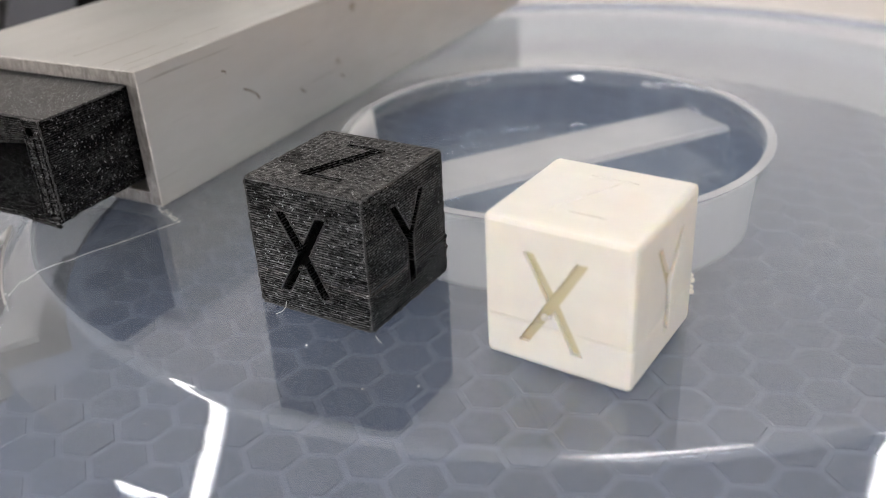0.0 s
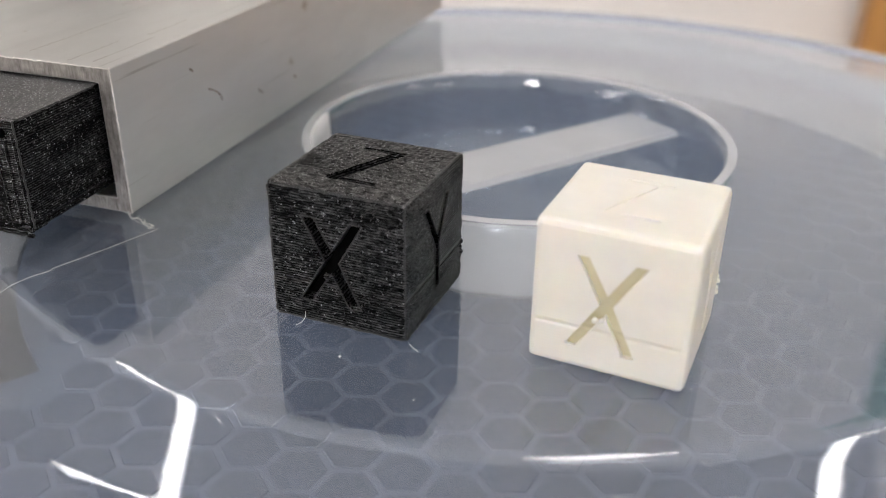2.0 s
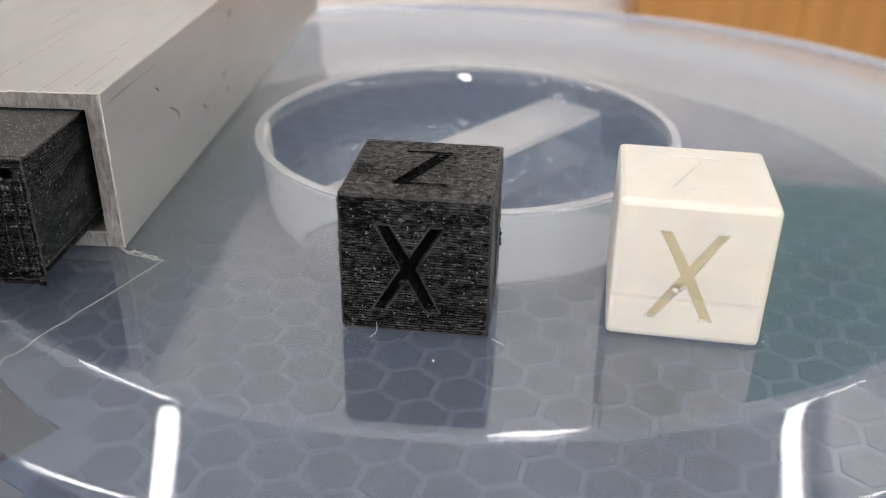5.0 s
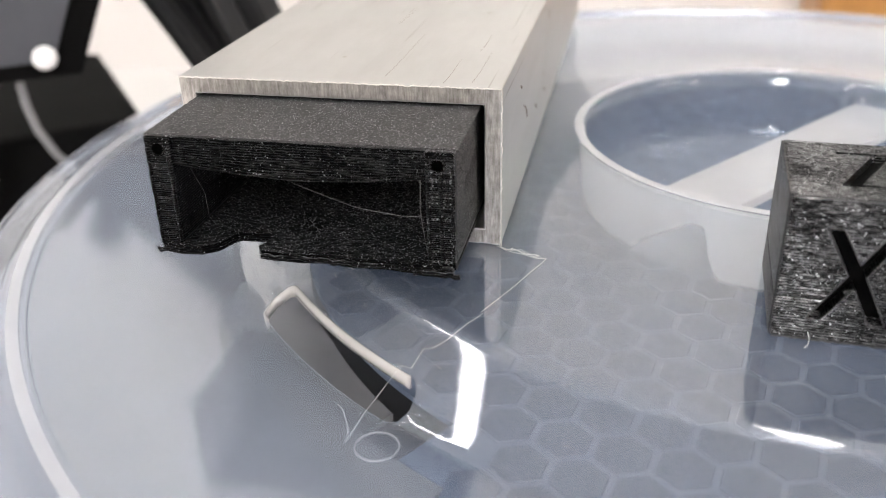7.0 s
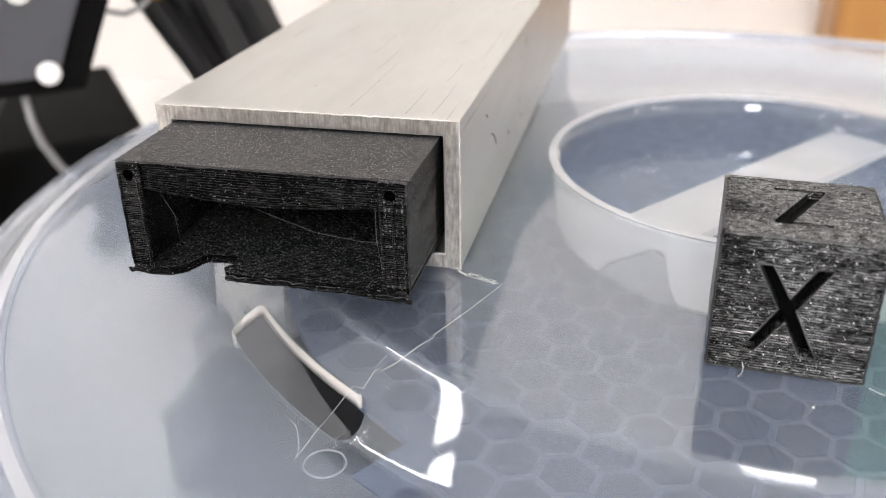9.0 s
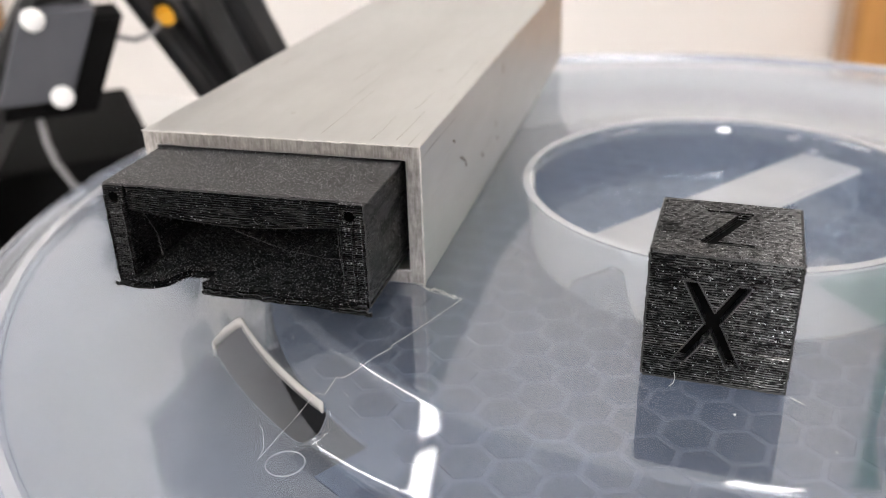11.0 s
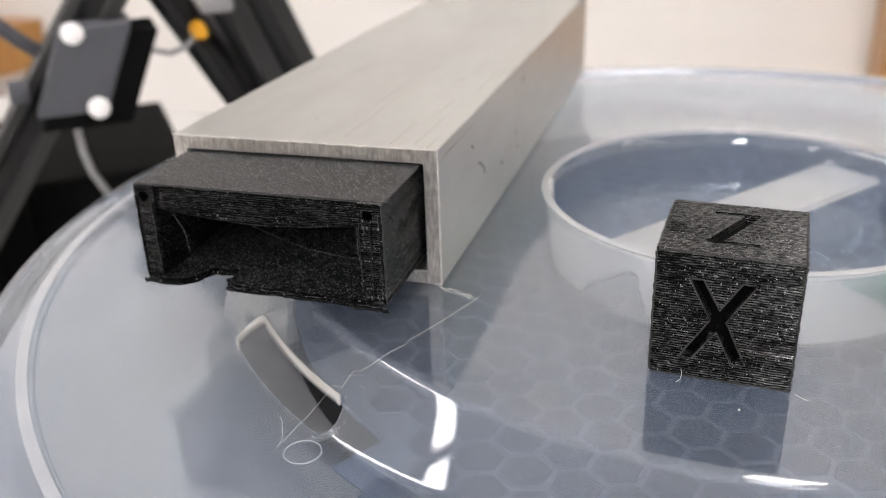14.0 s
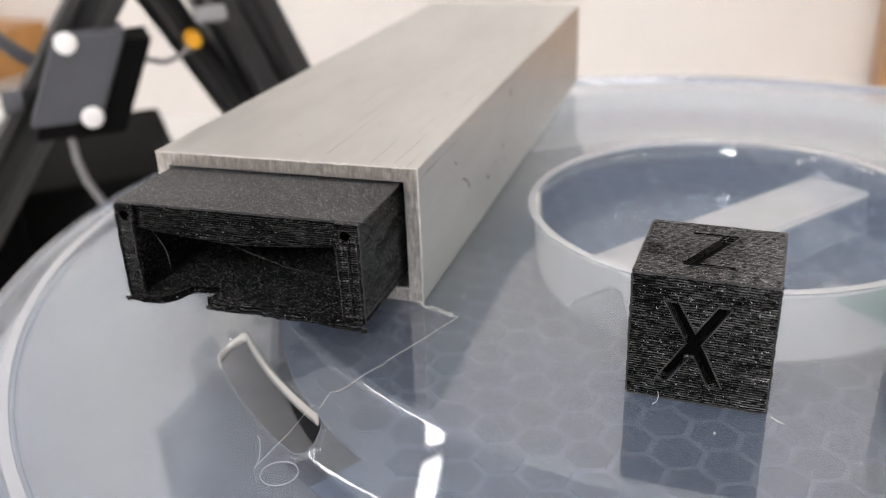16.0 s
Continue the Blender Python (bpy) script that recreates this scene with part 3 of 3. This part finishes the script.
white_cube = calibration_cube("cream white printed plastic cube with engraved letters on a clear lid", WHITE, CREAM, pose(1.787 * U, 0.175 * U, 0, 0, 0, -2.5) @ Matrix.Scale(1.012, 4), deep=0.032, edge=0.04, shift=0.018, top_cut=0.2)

# ---------------------------------------------------------------- aluminium tube and the black insert
TUBE = pose(-4.514 * U, 0.721 * U, 0.0, 0, 0, 3.66)
TW, TH, TL, TT = 2.555, 1.272, 8.35, 0.135
tube = thing("aluminium_tube", "rectangular aluminium tube lying on the clear lid", "tube", TUBE)
bm = bmesh.new()
ring = []
for y in (0, TL):
    ring.append([[bm.verts.new(Vector((x, y, z)) * U) for x, z in ((a, a), (TW - a, a), (TW - a, TH - a), (a, TH - a))] for a in (0, TT)])
(fo, fi), (bo, bi) = ring
for i in range(4):
    j = (i + 1) % 4
    bm.faces.new((fo[j], fo[i], bo[i], bo[j]))
    bm.faces.new((fi[i], fi[j], bi[j], bi[i]))
    bm.faces.new((fo[i], fo[j], fi[j], fi[i])).material_index = 1
    bm.faces.new((bo[j], bo[i], bi[i], bi[j])).material_index = 1
bmesh.ops.recalc_face_normals(bm, faces=bm.faces)
bmesh.ops.bevel(bm, geom=[e for e in bm.edges if any(f.material_index == 0 for f in e.link_faces)], offset=0.012 * U, segments=2, profile=0.5, affect="EDGES")
part("body", bm, (ALU, SAWN), tube)
random.seed(12)
for line in ([(TW * k / 140, TH) for k in range(141)], [(TW, TH * k / 70) for k in range(71)]):
    pts = [(x + random.uniform(-0.004, 0.004), -0.002 + random.uniform(-0.004, 0.003), z - 0.004 + random.uniform(-0.006, 0.003)) for x, z in line]
    part("burr", tube_along(pts, 0.005, 5), BURR, tube, "bright ragged burr along the sawn edge", smooth=True)

MARK = painted("brown_stain", (0.16, 0.12, 0.08), 0.6, 0.3, 400, 0.0002)
for y, z, bow, size in ((1.46, 0.62, 0.05, 0.11), (2.32, 0.40, -0.02, 0.04), (1.10, 0.95, 0.02, 0.025), (3.1, 0.33, 0.01, 0.03)):
    pts = [(TW - 0.001, y + size * f + bow * (1 - f * f), z - size * 0.8 * f) for f in (-1, -0.6, -0.2, 0.2, 0.6, 1)]
    part("stain", tube_along(pts, 0.009, 5), MARK, tube, "small brown scratch on the bare metal", smooth=True)

for x, y0, y1 in ((1.62, 0.2, 1.55), (2.10, 0.08, 0.75), (2.31, 0.12, 0.95), (2.22, 1.0, 1.6), (1.30, 1.9, 2.6)):
    pts = [(x + 0.006 * math.sin(5 * f) + 0.02 * f, y0 + (y1 - y0) * f, TH - 0.0022) for f in (0, 0.2, 0.4, 0.6, 0.8, 1)]
    part("scratch", tube_along(pts, 0.0036, 4), MARK, tube, "fine dark scratch along the tube", smooth=True)

# the insert
IX0, IX1, IY, IZ0, IZ1 = 0.155, 2.385, -0.875, 0.265, 1.12
insert = thing("printed_insert", "black printed plastic insert pushed into an aluminium tube", "insert", TUBE)


def lintel(x0, x1, y0, y1, z1, ends, middle, n=24):
    """The top wall, whose lower side sags in the middle."""
    bm, cols = bmesh.new(), []
    for k in range(n + 1):
        f = k / n
        x = x0 + (x1 - x0) * f
        z = ends - (ends - middle) * math.sin(math.pi * f) ** 0.9 if 0 < k < n else ends
        cols.append([bm.verts.new(Vector(p) * U) for p in ((x, y0, z), (x, y0, z1), (x, y1, z1), (x, y1, z))])
    for a, b in zip(cols, cols[1:]):
        for i in range(4):
            bm.faces.new((a[i], b[i], b[(i + 1) % 4], a[(i + 1) % 4]))
    bm.faces.new(cols[0]), bm.faces.new(cols[-1][::-1])
    bmesh.ops.recalc_face_normals(bm, faces=bm.faces)
    return bm


part("top_wall", lintel(IX0, IX1, IY, 2.2, IZ1, 0.93, 0.83), INSERT, insert)
for k in range(12):
    low, sag = 1.085 - 0.0135 * k, 0.10 * (k / 11) ** 1.6
    run = [(IX0 + 0.2 + (IX1 - IX0 - 0.42) * f / 30, IY - 0.004 + random.uniform(-0.003, 0.003), low - sag * math.sin(math.pi * f / 30) ** 0.9 + random.uniform(-0.0015, 0.0015)) for f in range(31)]
    part("layer_line", tube_along(run, 0.0065, 5), INSERT, insert, "sagging printed layer", smooth=True)
part("side_wall", fresh_box(IX0, IY - 0.03, IZ0 - 0.01, IX0 + 0.19, 2.2, IZ1 - 0.005, bevel=0.015), INSERT, insert)
part("side_wall", fresh_box(IX1 - 0.21, IY - 0.05, IZ0 - 0.02, IX1, 2.2, IZ1 - 0.005, bevel=0.015), INSERT, insert)
part("foot", fresh_box(IX1 - 0.25, IY - 0.09, IZ0 - 0.045, IX1 - 0.02, IY + 0.12, IZ0 + 0.01, bevel=0.015), INSERT, insert)
PLATE = [(IX0 + 0.03, -0.93), (0.33, -0.97), (0.50, -0.955), (0.60, -0.88), (0.68, -0.70), (0.94, -0.68), (0.95, -0.78), (0.91, -0.88), (0.96, -0.95), (1.25, -0.965), (1.45, -0.94), (1.62, -0.97), (1.9, -0.96), (2.05, -0.98), (IX1 - 0.1, -0.96), (IX1 - 0.1, 2.2), (IX0 + 0.03, 2.2)]
bm = bmesh.new()
lower = [bm.verts.new(Vector((x, y, IZ0 - 0.065 + (0.03 if y < 0 else 0))) * U) for x, y in PLATE]
upper = [bm.verts.new(Vector((x, y, IZ0 + 0.035)) * U) for x, y in PLATE]
bm.faces.new(lower[::-1]), bm.faces.new(upper)
for i in range(len(PLATE)):
    j = (i + 1) % len(PLATE)
    bm.faces.new((lower[i], lower[j], upper[j], upper[i]))
bmesh.ops.recalc_face_normals(bm, faces=bm.faces)
bmesh.ops.triangulate(bm, faces=bm.faces)
part("floor_plate", bm, INNER_SHADE, insert, "thin floor with a broken notch")
for x, y in ((IX0 + 0.10, IY - 0.032), (IX1 - 0.12, IY - 0.052)):
    # no real hole: a flat black disc paints the dark of one
    bm = rod(bmesh.new(), (x, y - 0.003, 1.02), (x, y + 0.02, 1.02), 0.045, n=20)
    hole = part("hole_disc", bm, HOLE, insert, "black disc standing in for a screw hole's dark")
    bm = bmesh.new()
    for k in range(16):
        a = 2 * math.pi * k / 16
        bmesh.ops.create_icosphere(bm, subdivisions=1, radius=0.012 * U, matrix=Matrix.Translation(Vector((x + 0.05 * math.cos(a), y, 1.02 + 0.05 * math.sin(a))) * U))
    part("hole_edge", bm, INSERT, hole)
for x0, x1, y in ((IX0 + 0.02, IX0 + 0.17, IY - 0.032), (IX1 - 0.19, IX1 - 0.02, IY - 0.052)):
    bm, cols = bmesh.new(), []
    for k in range(93):
        d = y + (-0.006 if k % 2 else 0.003) + random.uniform(-0.002, 0.002)
        cols.append([bm.verts.new(Vector((x, d, IZ0 + 0.02 + 0.0076 * k)) * U) for x in (x0, (x0 + x1) / 2, x1)] + [bm.verts.new(Vector((x, y + 0.02, IZ0 + 0.02 + 0.0076 * k)) * U) for x in (x1, x0)])
    for a, b in zip(cols, cols[1:]):
        for i in range(5):
            bm.faces.new((a[i], a[(i + 1) % 5], b[(i + 1) % 5], b[i]))
    bm.faces.new(cols[0][::-1]), bm.faces.new(cols[-1])
    part("pillar_face", bm, INSERT, insert, "fine stacked printed layers")
for x, y in ((IX0 + 0.02, IY - 0.032), (IX0 + 0.17, IY - 0.03), (IX1 - 0.02, IY - 0.05), (IX1 - 0.10, IY - 0.052), (IX1 - 0.19, IY - 0.05)):
    pts = [(x + random.uniform(-0.004, 0.004), y + random.uniform(-0.004, 0.004), IZ0 + 0.01 + 0.05 * k) for k in range(16 if x != IX1 - 0.10 else 15)]
    part("corner_ridge", tube_along(pts, 0.016, 6), INSERT, insert, smooth=True)
for a, b in (((IX0, IY - 0.005, IZ1), (IX1, IY - 0.005, IZ1)), ((IX1, IY, IZ1), (IX1, -0.02, IZ1)), ((IX0, IY, IZ1), (IX0, -0.02, IZ1)), ((IX1, IY - 0.05, IZ0), (IX1, IY - 0.05, IZ1))):
    run = [Vector(a).lerp(Vector(b), k / 50) + Vector((random.uniform(-0.005, 0.003), random.uniform(-0.003, 0.005), -0.006 + random.uniform(-0.005, 0.003))) for k in range(51)]
    part("edge_bead", tube_along(run, 0.008, 6), LIP, insert, "bead added along the printed edge to catch a glint", smooth=True)
for x0, x1, y in ((IX0 - 0.02, IX0 + 0.24, IY - 0.05), (IX1 - 0.30, IX1 + 0.03, IY - 0.11)):
    pts = [(x0 + (x1 - x0) * k / 10, y + random.uniform(-0.012, 0.012), IZ0 - 0.03 + random.uniform(-0.01, 0.01)) for k in range(11)]
    part("brim", tube_along(pts, 0.02, 6), INSERT, insert, "ragged printed brim", smooth=True)
pts = [(0.96 + (IX1 - 1.2) * k / 24, -0.965 + random.uniform(-0.012, 0.012), IZ0 - 0.0 + random.uniform(-0.012, 0.012)) for k in range(25)]
part("brim", tube_along(pts, 0.018, 6), INSERT, insert, "ragged printed brim", smooth=True)
# the dark of the insert's depth is painted on this wall
part("back_wall", fresh_box(IX0 + 0.1, 1.9, IZ0 - 0.05, IX1 - 0.1, 2.0, IZ1 - 0.03), SHADED_BLACK, insert)
for pts in (
    [(1.05, IY + 0.03, 0.86), (1.3, IY + 0.1, 0.72), (1.6, IY + 0.2, 0.56), (1.9, IY + 0.3, 0.47), (2.1, IY + 0.33, 0.46), (2.17, IY + 0.3, 0.42)],
    [(1.98, IY + 0.04, 0.93), (2.05, IY + 0.1, 0.87), (2.13, IY + 0.12, 0.80)],
    [(0.40, IY + 0.1, 0.85), (0.44, IY + 0.2, 0.6), (0.42, IY + 0.25, 0.38), (0.47, IY + 0.3, 0.25)],
    [(2.12, IY + 0.05, 0.9), (2.10, IY + 0.1, 0.6), (2.14, IY + 0.1, 0.3)],
):
    part("strand", tube_along(pts, 0.0011, 5), WIRE, insert, "fine pale plastic strand")

# stray strands of filament lying on the lid
def strand(name, pts, r, label):
    solid(name, tube_along(pts, r, 5), STRAND, label, "strand", group="filament strands")


random.seed(4)
path = [(-1.99, 0.85), (-1.90, 0.785), (-1.756, 0.746), (-1.653, 0.715), (-1.575, 0.72), (-1.65, 0.49), (-1.728, 0.25), (-1.80, 0.05), (-1.878, -0.155), (-1.862, -0.18), (-1.933, -0.321), (-1.99, -0.445), (-2.042, -0.478), (-2.131, -0.507), (-2.197, -0.495), (-2.254, -0.599), (-2.34, -0.569), (-2.355, -0.582)]
loose = [(-2.355, -0.582), (-2.42, -0.67), (-2.489, -0.767), (-2.51, -0.90), (-2.513, -1.041), (-2.524, -1.177), (-2.54, -1.08), (-2.586, -0.989), (-2.665, -0.859), (-2.70, -0.83), (-2.723, -0.822)]


def on_lid(x, y):
    return profile(math.hypot(x - CX, y - CY)) + 0.008


strand("filament_strand", [(x, y, on_lid(x, y)) for x, y in path], 0.002, "fine pale filament strand lying bent on the clear lid")
strand("filament_strand", [(x, y, on_lid(x, y)) for x, y in loose], 0.0013, "hair-thin filament strand looped beside the vent slot")
strand("filament_strand", [(-2.03 + 0.044 * k + 0.012 * math.sin(k * 2.1), 0.86 - 0.014 * k + 0.02 * math.sin(k * 1.7), 0.012) for k in range(10)], 0.003, "crumpled pale filament bits beside the aluminium tube")
strand("filament_strand", [(-2.02 + 0.022 * k + 0.03 * math.sin(k * 1.3), 0.87 - 0.008 * k + 0.035 * math.cos(k * 1.9), 0.012 + 0.006 * math.sin(k)) for k in range(20)], 0.0022, "crumpled pale filament bits beside the aluminium tube")
strand("filament_strand", [(0.24, -0.005, 0.06), (0.25, -0.03, 0.03), (0.245, -0.07, 0.012), (0.22, -0.11, 0.008)], 0.0025, "tiny curled plastic hair at the foot of the black cube")
strand("filament_strand", [(1.03, -0.02, 0.008), (1.08, -0.06, 0.009), (1.12, -0.08, 0.008)], 0.002, "tiny straight plastic hair on the clear lid")
bm = bmesh.new()
bmesh.ops.create_icosphere(bm, subdivisions=2, radius=0.008 * U, matrix=Matrix.Translation(Vector((0.676, -0.332, 0.008)) * U))
solid("plastic_crumb", bm, STRAND, "tiny white plastic crumb on the clear lid", "crumb")

# embossed circle in the lid's trough
bm = tube_along([(-2.316 + 0.14 * math.cos(2 * math.pi * k / 36), -1.165 + 0.14 * math.sin(2 * math.pi * k / 36), -0.448) for k in range(37)], 0.005, 6)
part("moulded_circle", bm, FROST, lid, "small raised moulding circle")

random.seed(9)
for k in range(16):
    a, r, w = math.radians(random.uniform(224, 300)), random.uniform(5.14, 5.55), random.uniform(0.03, 0.09)
    if SL_A - 0.02 < a < SL_B + 0.02:
        r = random.uniform(5.14, 5.36)
    d = random.uniform(-0.5, 0.5)
    pts = [(CX + (r + d * w * f) * math.cos(a + w * f / 5.4), CY + (r + d * w * f) * math.sin(a + w * f / 5.4)) for f in (-0.5, 0, 0.5)]
    part("scuff", tube_along([(x, y, on_lid(x, y) - 0.006) for x, y in pts], random.uniform(0.002, 0.004), 5), FROST, lid, "pale scuff in the plastic")
for k in range(14):
    x, y = random.uniform(-1.8, 3.6), random.uniform(-0.6, 1.6)
    bm = bmesh.new()
    bmesh.ops.create_icosphere(bm, subdivisions=1, radius=random.uniform(0.003, 0.006) * U, matrix=Matrix.Translation(Vector((x, y, 0.004)) * U))
    part("speck", bm, STRAND, lid, "pale speck in the plastic")

# ---------------------------------------------------------------- printer frame behind
FRAME = Matrix.Translation(Vector((-10.7, 6.5, 0)) * U) @ pose(0, 0, 0, 0, 0, 42.8)
printer = thing("printer_frame", "black aluminium extrusion frame of a desktop 3D printer", "printer", FRAME)


def extrusion(a, b, turn=0.0, w=0.5):
    """A slotted square extrusion between two points of the frame, one unit wide."""
    bm = bmesh.new()
    outline = []
    for k in range(4):
        c, s = math.cos(k * math.pi / 2), math.sin(k * math.pi / 2)
        quarter = [(w - 0.14, 0.30), (w - 0.1, 0.16), (w, 0.22), (w, w - 0.04), (w - 0.04, w), (0.22, w), (0.16, w - 0.1), (0.30, w - 0.14), (0.14, 0.2)]
        outline += [(x * c - y * s, x * s + y * c) for x, y in quarter]
    a, b = Vector(a), Vector(b)
    d = (b - a).normalized()
    side = d.cross(Vector((0, 1, 0))).normalized()
    deep = side.cross(d)
    ct, st = math.cos(turn), math.sin(turn)
    e1, e2 = side * ct + deep * st, deep * ct - side * st
    rings = [[bm.verts.new((p + e1 * x + e2 * y) * U) for x, y in outline] for p in (a, b)]
    n = len(outline)
    for i in range(n):
        bm.faces.new((rings[0][i], rings[0][(i + 1) % n], rings[1][(i + 1) % n], rings[1][i]))
    bm.faces.new(rings[0][::-1]), bm.faces.new(rings[1])
    bmesh.ops.recalc_face_normals(bm, faces=bm.faces)
    bmesh.ops.triangulate(bm, faces=[f for f in bm.faces if len(f.verts) > 4])
    return bm


part("upright", extrusion((-4.75, 0.6, -6.0), (3.15, 0.6, 5.2), 0.0, 0.43), BLACK_ALU, printer, "black slotted aluminium extrusion")
part("brace", extrusion((0.5, 1.1, 3.4), (4.2, 1.1, -3.4), 0.6, 0.26), BLACK_ALU, printer, "thin black slotted extrusion")
part("rail", extrusion((2.0, 1.7, 3.8), (4.3, 1.7, -2.0), 0.3, 0.62), BLACK_ALU, printer, "thick black slotted extrusion")
part("base", fresh_box(-7.5, 1.4, -6.0, 1.7, 7.0, -2.15, bevel=0.15), MATT, printer, "black base housing")
part("knob", rod(bmesh.new(), (2.08, 0.55, 0.64), (2.08, 0.2, 0.64), 0.17, 0.14, 20), YELLOW, printer, "amber round knob")
part("connector", fresh_box(2.15, 0.3, 0.92, 2.75, 0.6, 1.2, bevel=0.08), WIRE, printer, "white plastic connector")
bm = box(bmesh.new(), -0.60, -0.35, -0.68, 0.56, 0.9, 0.78, bevel=0.05)
for v in bm.verts:
    v.co.x += 0.44 * v.co.z
bx = part("sensor_box", bm, BLACK_BOX, printer, "dark grey sensor housing", m=Matrix.Translation(Vector((0.0, -0.1, 0.25)) * U))
# added block that gives the housing its dark right side and underside
bm = box(bmesh.new(), -0.45, -0.25, -0.95, 1.05, 1.1, 0.62, bevel=0.05)
for v in bm.verts:
    v.co.x += 0.44 * v.co.z
part("dark_side_block", bm, MATT, bx, "added black block standing in for the housing's dark sides")
for p in ((-0.08, -0.37, 0.69), (0.12, -0.37, -0.60)):
    bm = bmesh.new()
    bmesh.ops.create_uvsphere(bm, u_segments=20, v_segments=10, radius=0.19 * U, matrix=Matrix.LocRotScale(Vector(p) * U, None, (1, 0.25, 1)))
    part("screw", bm, SCREW, bx, "domed screw head, its bright glint painted white", smooth=True)
part("cable", tube_along([(-0.3, 0.0, -0.8), (-0.28, -0.05, -1.2), (-0.2, 0.0, -1.6), (0.0, 0.1, -2.1), (0.3, 0.3, -2.6)], 0.07, 8), WIRE, printer, "grey cable")
part("cable", tube_along([(0.9, 0.2, 0.6), (1.2, 0.25, 0.40), (1.5, 0.3, 0.30), (1.8, 0.4, 0.36), (2.1, 0.5, 0.6)], 0.05, 8), WIRE, printer, "grey cable")
part("hose", tube_along([(-2.6, 0.3, 2.4), (-1.9, 0.3, 1.7), (-1.35, 0.3, 1.2), (-0.9, 0.3, 0.75), (-0.4, 0.5, 0.3)], 0.13, 10), BLACK_BOX, printer, "black cable sleeve")
part("side_plate", fresh_box(-2.9, 1.0, -6.0, -1.5, 1.3, -1.3, bevel=0.05), MATT, printer, "dark side plate")
part("nut", rod(bmesh.new(), (-1.25, -0.1, 0.0), (-0.95, -0.1, 0.0), 0.2, n=12), BLACK_BOX, printer, "black round nut")

# wooden shelf on the far wall
shelf = thing("shelf", "orange oak shelf on the far white wall", "shelf", pose(-1.75, 1.08, -0.2))
part("board", fresh_box(-20, -6, -4, 24, 5.8, 0.2, bevel=0.2), WOOD, shelf)
carton = thing("carton", "small white carton with an amber stripe on a shelf", "carton", pose(-1.42, 1.0, -0.196))
part("body", fresh_box(-4, -2, 0, 4, 3, 4.5, bevel=0.1), PAINT, carton)
part("stripe", fresh_box(-4.05, -2.05, 3.0, 4.05, 3.05, 3.9), YELLOW, carton, "amber stripe")

# ---------------------------------------------------------------- cells of the mat, last
PITCH, TURN6, HX, HY = 0.42, math.radians(-8.5), 0.21, 0.966


def hexagon(bm, x, y, r, z0, z1):
    rings = [[bm.verts.new(Vector((x + q * math.cos(TURN6 + math.pi / 6 + k * math.pi / 3), y + q * math.sin(TURN6 + math.pi / 6 + k * math.pi / 3), z)) * U) for k in range(6)] for q, z in ((r, z0), (r - 0.012, z1))]
    for k in range(6):
        bm.faces.new((rings[0][k], rings[0][(k + 1) % 6], rings[1][(k + 1) % 6], rings[1][k]))
    bm.faces.new(rings[1])


bm = bmesh.new()
hexagon(bm, 0, 0, 0.217, -0.008, 0.004)
cell_mesh = mesh_of("cell", bm, MAT_CELL)
near, far = [], bmesh.new()
for i in range(-40, 41):
    for j in range(-40, 41):
        x = HX + PITCH * (i * math.cos(TURN6) + j * math.cos(TURN6 - math.pi / 3))
        y = HY + PITCH * (i * math.sin(TURN6) + j * math.sin(TURN6 - math.pi / 3))
        out, way = math.hypot(x - 0.44, y - 4.1), math.degrees(math.atan2(y - 4.1, x - 0.44))
        if out < 4.86 or (out < 6.66 and -115 < way < -31):
            near.append((math.hypot(x - 0.6, y - 0.2), x, y))
near.sort()
for k, (_, x, y) in enumerate(near):
    if k < 300:
        ob = new("cell", cell_mesh)
        ob.parent, ob.location = mat_thing, Vector((x, y, MZ)) * U
    else:
        hexagon(far, x, y, 0.217, MZ - 0.008, MZ + 0.004)
tagged(part("far_cells", far, MAT_CELL, mat_thing), kind="stuff")
